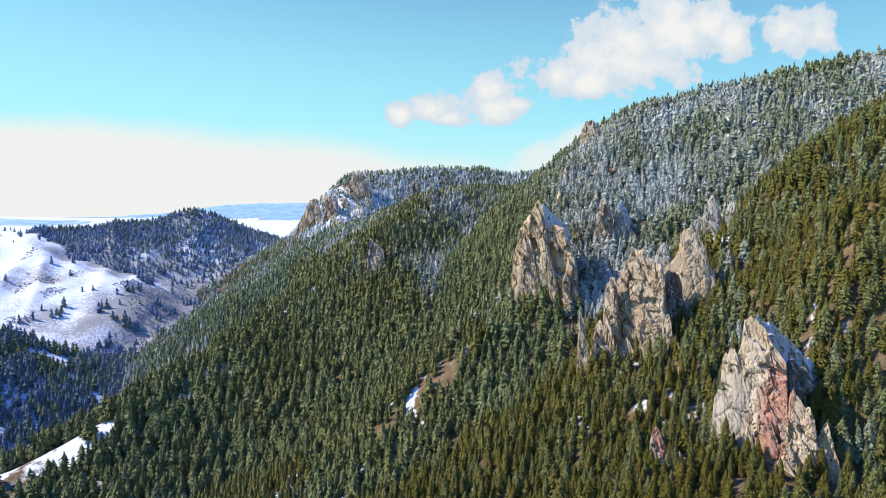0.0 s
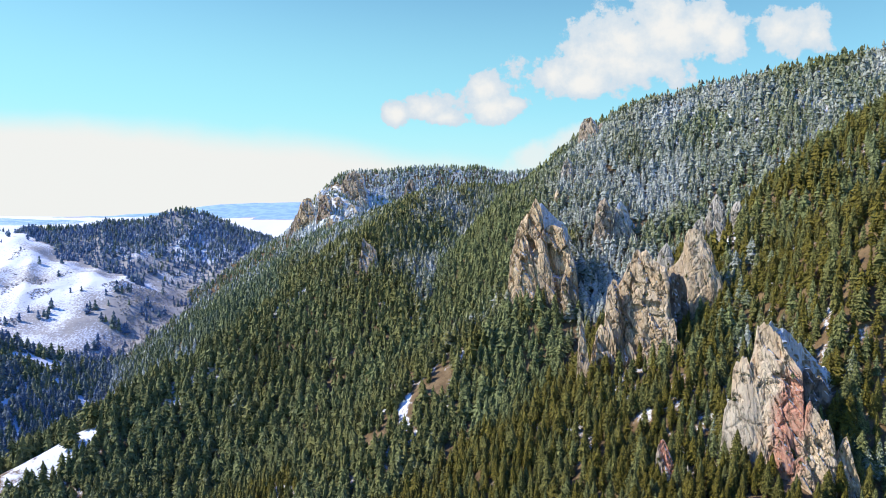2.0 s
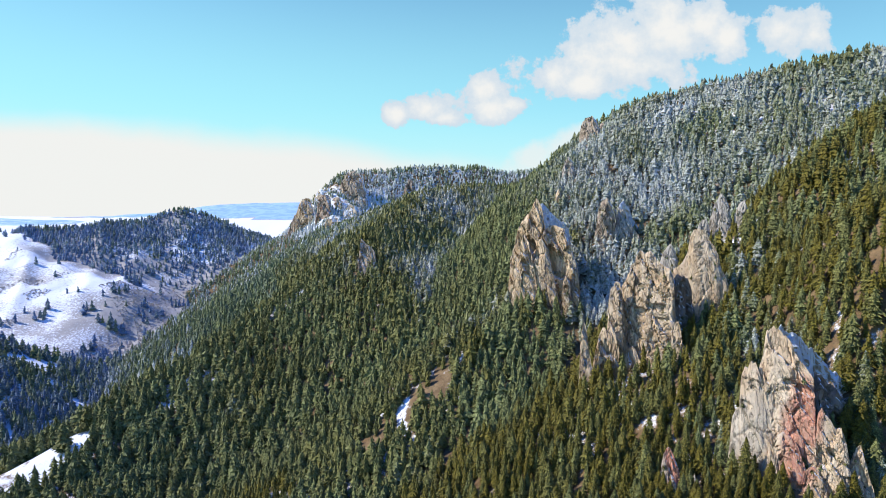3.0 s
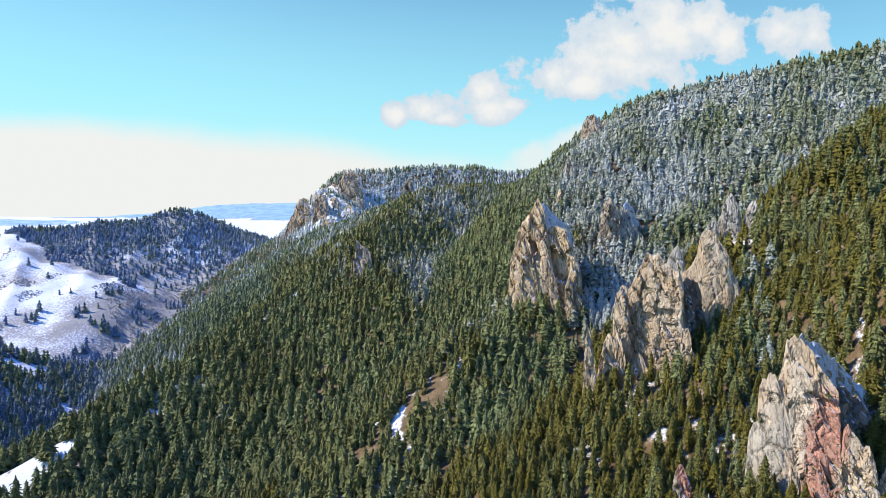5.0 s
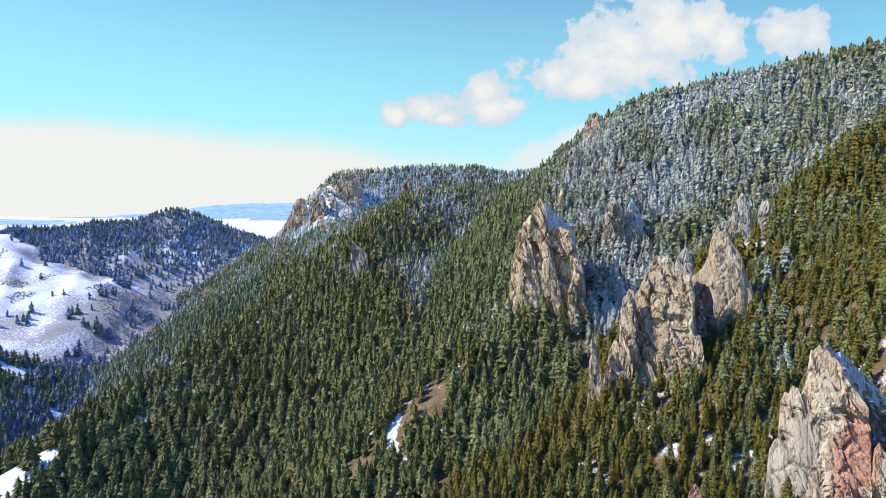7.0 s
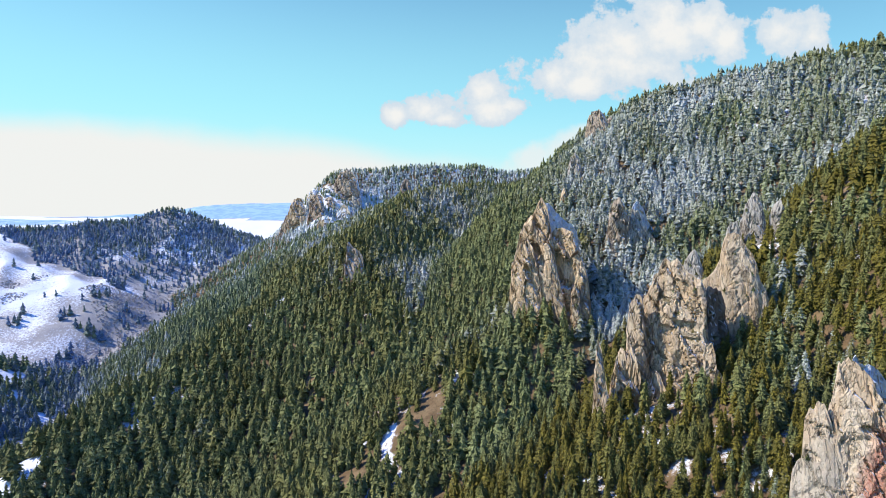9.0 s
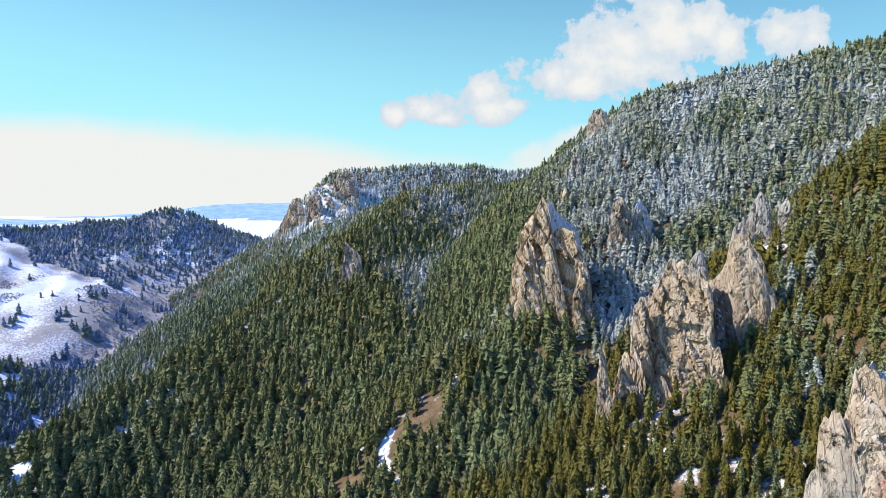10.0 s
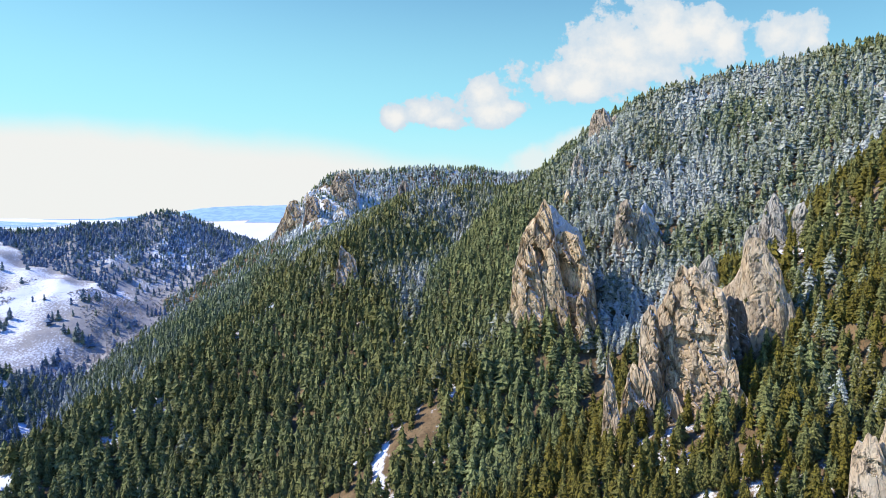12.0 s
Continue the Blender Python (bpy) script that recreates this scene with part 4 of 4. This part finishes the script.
def bough_arrays(layers, points, r, full=1.0, low=0.06, tufts=0, size=0.03):
    """A crown one high: ragged whorls of drooping boughs, narrowing to the tip, with loose tufts of needles over them."""
    co, fa, k = [], [], 0
    p, q = r.random(2) * 6.3
    for i in range(layers):
        t = (i + 0.25 * r.normal()) / layers
        t = min(max(t, 0.0), 0.97)
        z = low + (0.93 - low) * t
        body = (1 - t) ** 0.54 * min(1, 0.66 + 2.2 * t)
        tall = (0.98 - low) / layers * (1.1 + 0.6 * r.random()) * (1.3 - 0.5 * t)
        n = 2 * max(3, round(points * (0.55 + 0.45 * (1 - t))))
        a = r.random() * 6.3 + (np.arange(n) + 0.35 * r.normal(size=n)) * 2 * math.pi / n
        reach = np.where(np.arange(n) % 2 == 0, 1.0, 0.62) * (0.62 + 0.6 * r.random(n))
        lobe = 1 + 0.16 * np.sin(2 * a + p + 5 * t) + 0.12 * np.sin(3 * a + q - 9 * t)
        rad = 0.165 * full * body * lobe * reach + 0.010
        drop = 0.30 * rad + 0.02 * r.normal(size=n) * (1 - t)
        lean = 0.02 * r.normal(size=2) * (1 - t)
        ring = np.stack([rad * np.cos(a) + lean[0], rad * np.sin(a) + lean[1], z - drop], -1)
        co.append(np.vstack([ring, [(lean[0] * 0.5, lean[1] * 0.5, min(z + tall, 1.02))]]))
        m = np.arange(n)
        fa.append(np.stack([m, (m + 1) % n, np.full(n, n)], -1) + k)
        k += n + 1
    if tufts:
        tc, tf = tuft_arrays(tufts, r, full * 1.08, low + 0.03, size)
        co.append(tc)
        fa.append(tf + k)
    return np.vstack(co), np.vstack(fa)


def bush_arrays(sprays, r):
    """A low leafless bush one high: upright fans of twigs, leaning outwards."""
    co, fa = [], []
    for i in range(sprays):
        a, out = r.random() * 6.3, 0.75 * r.random() ** 0.7
        c, s = math.cos(a), math.sin(a)
        w, top, turn = 0.16 + 0.14 * r.random(), 0.5 + 0.5 * r.random(), r.random() * 3.1
        e, f = w * math.cos(turn), w * math.sin(turn)
        co.append(np.array([(out * c * 0.6 - 0.4 * e, out * s * 0.6 - 0.4 * f, -0.05), (out * c * 0.6 + 0.4 * e, out * s * 0.6 + 0.4 * f, -0.05), (out * c + e, out * s + f, top * 0.9), (out * c * 1.1 - e, out * s * 1.1 - f, top)]))
        fa.append(np.array([(0, 1, 2), (0, 2, 3)]) + 4 * i)
    return np.vstack(co), np.vstack(fa)


def trunk_arrays(sides=6, rad=0.017):
    a = np.arange(sides) / sides * 2 * math.pi
    rings = [np.stack([r * np.cos(a) + off, r * np.sin(a), np.full(sides, z)], -1) for z, r, off in ((-0.06, rad * 1.35, 0), (0.04, rad, 0), (0.4, rad * 0.75, 0.006), (0.92, rad * 0.15, 0))]
    n = np.arange(sides)
    fa = [np.stack([n, (n + 1) % sides, (n + 1) % sides + sides, n + sides], -1) + sides * k for k in range(3)]
    return np.vstack(rings), np.vstack(fa)


def stand(name, label, kind_name, templates, place, size, wide, tone, snow, mat, kind="stuff"):
    """Many plants as one object, from a few shapes, each turned and sized on its own."""
    co, fa, at_tone, at_snow, k = [], [], [], [], 0
    pick = rng.integers(0, len(templates), len(place))
    turn = rng.random(len(place)) * 2 * math.pi
    for i, (tc, tf) in enumerate(templates):
        m = np.nonzero(pick == i)[0]
        if not len(m):
            continue
        c, s = np.cos(turn[m])[:, None], np.sin(turn[m])[:, None]
        hx = (size[m] * wide[m])[:, None]
        x = hx * (c * tc[None, :, 0] - s * tc[None, :, 1]) + place[m, 0][:, None]
        y = hx * (s * tc[None, :, 0] + c * tc[None, :, 1]) + place[m, 1][:, None]
        z = size[m][:, None] * tc[None, :, 2] + place[m, 2][:, None]
        co.append(np.stack([x, y, z], -1).reshape(-1, 3))
        fa.append((tf[None] + (k + np.arange(len(m)) * len(tc))[:, None, None]).reshape(-1, tf.shape[1]))
        k += len(m) * len(tc)
        at_tone.append(np.repeat(tone[m], len(tc)))
        at_snow.append(np.repeat(snow[m], len(tc)))
    me = mesh_from(name, np.vstack(co), np.vstack(fa), mat, {"tone": np.concatenate(at_tone), "snow": np.concatenate(at_snow)})
    return tagged(new(name, me), label, kind_name, kind=kind)


def scatter(x0, x1, y0, y1, step):
    nx, ny = int((x1 - x0) / step), int((y1 - y0) / step)
    i, j = np.meshgrid(np.arange(nx), np.arange(ny), indexing="ij")
    px = x0 + (i + 0.5 + (rng.random(i.shape) - 0.5) * 0.95) * step
    py = y0 + (j + 0.5 + (rng.random(i.shape) - 0.5) * 0.95) * step
    return px.ravel(), py.ravel()


# groves on the foot of the snow hill: middle, half sizes, turn
GROVES = ((-500, 940, 22, 22, -20), (-613, 1003, 13, 14, 0), (-450, 905, 30, 14, -30), (-563, 1205, 22, 12, -35), (-650, 940, 30, 12, -10))


def valley_side(px, py):
    """1 low on the edge spur, where the trees stand taller and wider apart, 0 higher up."""
    return np.clip((-105 - smooth_height(px, py)) / 45, 0, 1) * (px < -90)


def forest_share(px, py, reg):
    """How densely the conifers stand, 0 to 1."""
    z0 = np.zeros(px.shape)
    n = fbm(px / 45, py / 45, z0, 33, 3)
    gaps = fbm(px / 120, py / 120, z0, 39, 3)
    s = np.full(px.shape, 0.74)
    s = np.where((reg == FINS) | (reg == NEAR) | (reg == CLEAR), 0.92 + 0.25 * n, s)
    s = np.where((reg == HILL) | (reg == HILLFOOT), np.clip(0.95 + 1.5 * np.minimum(gaps + 0.12, 0), 0.06, 1) * np.clip((smooth_height(px, py) + 150) / 75, 0.10, 1), s)
    s = np.where(reg == MESA, 1.0 + 0.5 * n, s)
    s = np.where(reg == SNOWHILL, np.clip(0.8 * n - 0.5, 0.010, 0.035), s)
    floor = np.clip(0.12 + 0.9 * gaps, 0.04, 0.55)
    floor = np.where(py < 980, np.clip(0.55 + 1.0 * gaps, 0.1, 0.9), floor)
    s = np.where(reg == -1, np.where((px > -330) & (py < 900), 0.85, floor * 0.6), s)
    s = np.where((reg == -1) & (py > 1250) & (px > -600), 0.9, s)
    s = np.where((reg == RANGE) | (reg == PLAIN) | ((reg == -1) & (py > 1900)), 0.0, s)
    s = np.where((reg == SNOWHILL) & (px > -700) & (py < 1040), np.clip(0.5 * gaps - 0.08, 0.010, 0.10), s)
    s = np.where(reg == SHADE_HILL, np.clip(0.65 + 0.9 * gaps, 0.1, 0.9) * np.clip((930 - py) / 150, 0.02, 1), s)
    low = (smooth_height(px, py) < -150) & (py > 1000) & (py < 1200) & (px < -400) & (px > -570) & (reg != FLANK)
    s = np.where(low, np.clip(0.05 + 0.5 * n, 0.02, 0.2), s)
    s = np.where((reg == EDGE) | (reg == -1), s * (1 - 0.38 * valley_side(px, py)), s)
    s = np.where(np.any([inside(px, py, *g) for g in GROVES], axis=0), 0.55, s)
    s = np.where(((reg == HILL) | (reg == -1)) & (px + 0.645 * py < 25 * n) & (py > 1000), 0.02, s)
    s = np.where(inside(px, py, 104, 328, 28, 16, -38), s * 0.6, s)
    for cx, cy, rx, ry in ((86, 438, 7, 16), (81, 400, 7, 14), (121, 233, 16, 7), (184, 399, 20, 9), (160, 694, 15, 14), (126, 606, 8, 10), (-66, 600, 10, 9)):
        s = np.where(inside(px, py, cx, cy, rx, ry, -12), s * 0.3, s)
    return np.where(bare(px, py), np.where(px < -200, 0.025, 0.07), s)


def tree_look(px, py, reg, h):
    """Tone (below 0 painted haze blue, 0 blue-green, 1 yellow-green) and snow load of each tree."""
    z0 = np.zeros(px.shape)
    n, m = fbm(px / 60, py / 60, z0, 51, 3), rng.random(px.shape)
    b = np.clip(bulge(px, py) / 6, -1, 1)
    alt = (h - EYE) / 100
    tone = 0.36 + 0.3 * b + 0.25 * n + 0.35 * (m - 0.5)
    tone = np.where((reg == FINS) | (reg == NEAR) | (reg == CLEAR), tone + 0.54 - 0.06 * np.clip((px - 120) / 60, 0, 1) + 0.42 * (m - 0.5), tone)
    tone = np.where((reg == EDGE) | (reg == TANSPUR), tone + 0.10 - 0.2 * np.clip((-130 - px) / 100, 0, 1), tone)
    steep = ((reg == FINS) | (reg == NEAR)) & (px > 105)
    tone = np.where(steep & (m < 0.45), tone - 0.3, tone)
    tone = np.where(reg == CLEAR, tone - 0.22 + 0.3 * np.clip(b, -0.5, 1), tone)
    tone = np.where((reg == MAIN) | (reg == FLANK) | (reg == MESA), tone - 0.12, tone)
    # hill, valley and back slopes: haze and bluish shade put into the tone
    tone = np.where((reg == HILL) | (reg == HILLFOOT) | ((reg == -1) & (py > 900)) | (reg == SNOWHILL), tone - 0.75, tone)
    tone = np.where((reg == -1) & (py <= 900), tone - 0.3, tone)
    tone = np.where(reg == SHADE_HILL, tone - 0.6, tone)
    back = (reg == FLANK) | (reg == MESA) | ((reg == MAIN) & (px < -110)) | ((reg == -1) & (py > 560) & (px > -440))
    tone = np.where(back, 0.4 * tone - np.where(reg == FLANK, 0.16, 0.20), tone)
    k = rng.random(px.shape)
    snow = 0.22 - 0.25 * b + 0.25 * n + 0.4 * (k - 0.5)
    east = np.clip((px + 10) / 130, 0, 1)
    snow = np.where(reg == MAIN, snow + 0.06 - 0.3 * (k - 0.5) + 0.16 * east + east * (0.25 + 0.10 * np.clip(alt, -1, 1.2)), snow)
    snow = np.where(reg == MESA, snow + 0.42, snow)
    # snow on the back slopes, raised further to lighten them as haze would
    snow = np.where(back, snow + np.where(reg == MAIN, 0.02, np.where(reg == FLANK, 0.36, 0.24)) + 0.2 * (k - 0.5), snow)
    snow = np.where(steep & (m < 0.35), snow + 0.16, snow)
    high = np.clip((h - EYE + 10) / 70, 0, 1) * ((reg == FINS) | (reg == NEAR))
    snow, tone = snow + 0.28 * high * k, tone - 0.3 * high * k
    snow = np.where((reg == HILL) | (reg == HILLFOOT) | ((reg == -1) & (py > 900)), snow + 0.18 + 0.4 * (k - 0.5), snow)
    snow = np.where((reg == EDGE) | (reg == TANSPUR), snow - 0.15 * (k - 0.5) + 0.2 * np.minimum(b, 0) + 0.15 + 0.28 * np.clip((h - EYE + 110) / 60, 0, 1), snow)
    # gully between the fins: its bluish shade is put into the trees' tone
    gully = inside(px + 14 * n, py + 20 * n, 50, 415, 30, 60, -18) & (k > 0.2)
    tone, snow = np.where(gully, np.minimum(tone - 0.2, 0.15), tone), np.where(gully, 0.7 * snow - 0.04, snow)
    return np.clip(tone, -0.6, 1), np.clip(snow, 0, 1)


vx, vy = np.arange(-1400, 721, 12.0), np.arange(0, 1921, 12.0)
RELIEF = smooth_height(*np.meshgrid(vx, vy, indexing="ij")) + EYE


def relief_at(px, py):
    u, v = np.clip((px - vx[0]) / 12, 0, len(vx) - 1.01), np.clip((py - vy[0]) / 12, 0, len(vy) - 1.01)
    i, j = u.astype(int), v.astype(int)
    a, b = u - i, v - j
    return (RELIEF[i, j] * (1 - a) + RELIEF[i + 1, j] * a) * (1 - b) + (RELIEF[i, j + 1] * (1 - a) + RELIEF[i + 1, j + 1] * a) * b


def open_to_flight(px, py, pz):
    """Trees that are not hidden behind a crest from all along the flight."""
    seen_any = np.zeros(px.shape, bool)
    for ex, ey, ez in ((0, 0, EYE), (4, 50, EYE + 1), (8, 100, EYE)):
        clear = np.ones(px.shape, bool)
        for t in np.linspace(0.15, 0.94, 42):
            clear &= relief_at(ex + (px - ex) * t, ey + (py - ey) * t) < ez + (pz + 16 - ez) * t + 14
        seen_any |= clear
    return seen_any


def in_view(px, py, margin):
    """Ground that the flight looks over: within the lens to both sides, and not below it."""
    tops = height(px, py) + 15 - EYE
    return (np.abs(px) < 0.72 * (py + margin)) & (py > 120) & (tops > -0.47 * py)


def plant(x0, x1, y0, y1, step):
    px, py = scatter(x0, x1, y0, y1, step)
    reg = region(px, py)
    keep = rng.random(px.shape) < forest_share(px, py, reg)
    for cx, cy, rx, ry, turn in ROCK_SPOTS:
        keep &= ~inside(px, py, cx, cy, rx, ry, turn)
    px, py, reg = px[keep], py[keep], reg[keep]
    return px, py, height(px, py), reg


r = np.random.default_rng(8)
NEAR_CROWNS = [bough_arrays(20, 10, r, 0.85 + 0.3 * r.random(), 0.08 + 0.14 * r.random(), 560, 0.030) for _ in range(9)]
FULL_CROWNS = [bough_arrays(16, 9, r, 0.9 + 0.4 * r.random(), 0.06 + 0.12 * r.random(), 240, 0.036) for _ in range(12)]
MID_CROWNS = [bough_arrays(13, 8, r, 0.95 + 0.4 * r.random(), 0.06, 64, 0.048) for _ in range(14)]
HALF_CROWNS = [bough_arrays(10, 6, r, 1.0 + 0.35 * r.random(), 0.05, 26, 0.062) for _ in range(14)]
SMALL_CROWNS = [bough_arrays(8, 5, r, 1.0 + 0.35 * r.random(), 0.04, 9, 0.080) for _ in range(14)]
FAR_CROWNS = [bough_arrays(6, 4, r, 1.05 + 0.35 * r.random(), 0.03) for _ in range(14)]
TINY_CROWNS = [bough_arrays(4, 4, r, 1.1 + 0.3 * r.random(), 0.03) for _ in range(12)]

# the near mountain side
px, py, pz, reg = plant(-420, 560, -120, 960, 4.0)
ahead = np.hypot(px, py - 50)
view = in_view(px, py, 60) & open_to_flight(px, py, pz)
keep = view | (rng.random(px.shape) < np.where(ahead < 330, 0.45, 0.12))
keep |= (np.abs(px) < 85) & (py > -30) & (py < 150)
px, py, pz, reg, ahead, view = px[keep], py[keep], pz[keep], reg[keep], ahead[keep], view[keep]
tone, snow = tree_look(px, py, reg, pz)
tall = np.where((reg == FINS) | (reg == NEAR) | (reg == CLEAR), 12.2, np.where(reg == MAIN, 11.8, 12.8))
tall = np.where(reg == CLEAR, 11.0, np.where(reg == FLANK, 10.0, tall))
tall = tall + 5.0 * valley_side(px, py) * (reg == EDGE)
size = tall * np.clip(rng.normal(1.0, 0.22, px.shape), 0.45, 1.5)
wide = np.clip(rng.normal(1.36, 0.24, px.shape), 0.75, 1.9) * np.where((reg == FINS) | (reg == NEAR) | (reg == CLEAR), 0.84, 1.0)
place = np.stack([px, py, pz - 0.4], -1)
order = np.argsort(np.where(view, ahead, 1e6))
singles = np.zeros(px.shape, bool)
singles[order[:300]] = True
rank = np.where(view, ahead, 900)
rank = np.where(~view & (np.abs(px) < 85) & (py > -30) & (py < 150), 450, rank)
rank = np.where(view & (valley_side(px, py) > 0.3), ahead * 0.58, rank)
rank = np.where(view & ((reg == FINS) | (reg == NEAR) | (reg == CLEAR)), ahead * 0.85, rank)
bands = ((0, 235, FULL_CROWNS), (235, 310, MID_CROWNS), (310, 420, HALF_CROWNS), (420, 600, SMALL_CROWNS), (600, 899, FAR_CROWNS), (899, 2000, TINY_CROWNS))
for lo, hi, shapes in bands:
    m = (rank >= lo) & (rank < hi) & ~singles
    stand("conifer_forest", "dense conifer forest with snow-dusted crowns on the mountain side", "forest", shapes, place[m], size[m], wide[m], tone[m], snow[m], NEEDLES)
trunk_co, trunk_fa = trunk_arrays()
m = ((rank < 310) | (rank == 450)) & ~singles
stand("forest_trunks", "bare brown trunks of the dense forest", "forest", [trunk_arrays(3, 0.016)], place[m], size[m], np.ones(m.sum()), tone[m], snow[m], BARK)

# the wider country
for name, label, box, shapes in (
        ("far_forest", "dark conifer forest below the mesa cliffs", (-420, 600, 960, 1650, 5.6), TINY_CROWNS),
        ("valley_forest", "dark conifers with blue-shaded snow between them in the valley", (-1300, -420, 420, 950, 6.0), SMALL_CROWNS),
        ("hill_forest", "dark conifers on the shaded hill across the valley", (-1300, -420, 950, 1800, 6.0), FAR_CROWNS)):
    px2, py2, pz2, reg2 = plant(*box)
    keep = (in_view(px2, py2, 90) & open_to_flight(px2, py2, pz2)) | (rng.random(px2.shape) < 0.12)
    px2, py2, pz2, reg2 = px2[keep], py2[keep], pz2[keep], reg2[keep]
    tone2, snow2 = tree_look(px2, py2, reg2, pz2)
    big = np.where((reg2 == SNOWHILL) | (reg2 == -1) | (reg2 == SHADE_HILL), 14.0, np.where((reg2 == MESA) | (reg2 == FLANK), 9.5, 10.6))
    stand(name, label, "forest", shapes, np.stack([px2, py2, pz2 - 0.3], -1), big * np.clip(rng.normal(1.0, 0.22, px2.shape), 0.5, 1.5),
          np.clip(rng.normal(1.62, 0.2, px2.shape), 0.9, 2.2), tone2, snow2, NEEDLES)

# the nearest trees, each one by itself
def lone_tree(crown, look_tone, look_snow):
    base = new("conifer_tree")
    trunk = new("trunk", mesh_from("trunk", trunk_co * np.array([12, 12, 12]), trunk_fa, BARK, smooth=True))
    co, fa = crown
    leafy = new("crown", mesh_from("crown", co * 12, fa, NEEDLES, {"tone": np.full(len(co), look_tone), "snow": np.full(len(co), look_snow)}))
    trunk.parent = leafy.parent = base
    return base


KINDS = ((1.0, 0.02, "yellow-green pine on the sunny slope"), (0.78, 0.12, "green pine, hardly any snow on it"), (0.42, 0.46, "blue-green fir dusted with snow"))
models = [[tagged(lone_tree(NEAR_CROWNS[3 * g + v], t, s), label, "tree", "trees on the near slope") for v in range(3)] for g, (t, s, label) in enumerate(KINDS)]
used = set()
for i in np.nonzero(singles)[0]:
    g = 2 if snow[i] > 0.38 else (0 if tone[i] > 0.62 else 1)
    v = int(i) % 3
    k = size[i] / 12
    spot = pose(place[i, 0], place[i, 1], place[i, 2] + 0.2, 0, 0, (i * 77) % 360) @ Matrix.Diagonal((k * wide[i], k * wide[i], k, 1))
    if (g, v) not in used:
        used.add((g, v))
        models[g][v].matrix_world = spot
    else:
        models_copy = copy_thing(models[g][v], pose(0, 0, 0))
        models_copy.matrix_basis = spot
for g in range(3):
    for v in range(3):
        if (g, v) not in used:
            for o in (*models[g][v].children_recursive, models[g][v]):
                bpy.data.objects.remove(o)

# ---- leafless brush in the valley ----
px, py = scatter(-1000, -300, 560, 1400, 3.6)
reg = region(px, py)
n = fbm(px / 60, py / 60, np.zeros(px.shape), 71, 3)
low = (smooth_height(px, py) < -135) & (py > 1000)
keep = (((reg == -1) & ((px < -330) | (py > 900))) | (low & (reg != FLANK) & (reg != SNOWHILL)) | ((reg == SNOWHILL) & (n > 0.42 - 0.75 * np.clip((px + 590) / 130, 0, 1)))) & (rng.random(px.shape) < np.clip(0.36 + n, 0, 0.75)) & in_view(px, py, 90)
px, py = px[keep], py[keep]
BRUSH = [bush_arrays(12, r) for _ in range(6)]
stand("leafless_brush", "low grey-brown leafless brush on the valley floor", "brush", BRUSH, np.stack([px, py, height(px, py) - 0.2], -1),
      np.clip(rng.normal(1.7, 0.5, px.shape), 0.8, 3.0), np.full(px.shape, 1.1), np.zeros(px.shape), np.zeros(px.shape), TWIGS)

# ---- dark shrubs on the ledges of the rocks ----
spots = np.array(LEDGES)
SHRUBS = [tuft_arrays(16, r, 3.2, 0.0, 0.42) for _ in range(6)]
count = len(spots)
stand("rock_shrubs", "small dark green shrubs on the ledges of the rocks", "shrub", SHRUBS, spots, np.clip(rng.normal(1.0, 0.35, count), 0.5, 2.0), np.ones(count),
      np.clip(rng.normal(0.35, 0.2, count), 0, 0.8), np.full(count, 0.1), NEEDLES)
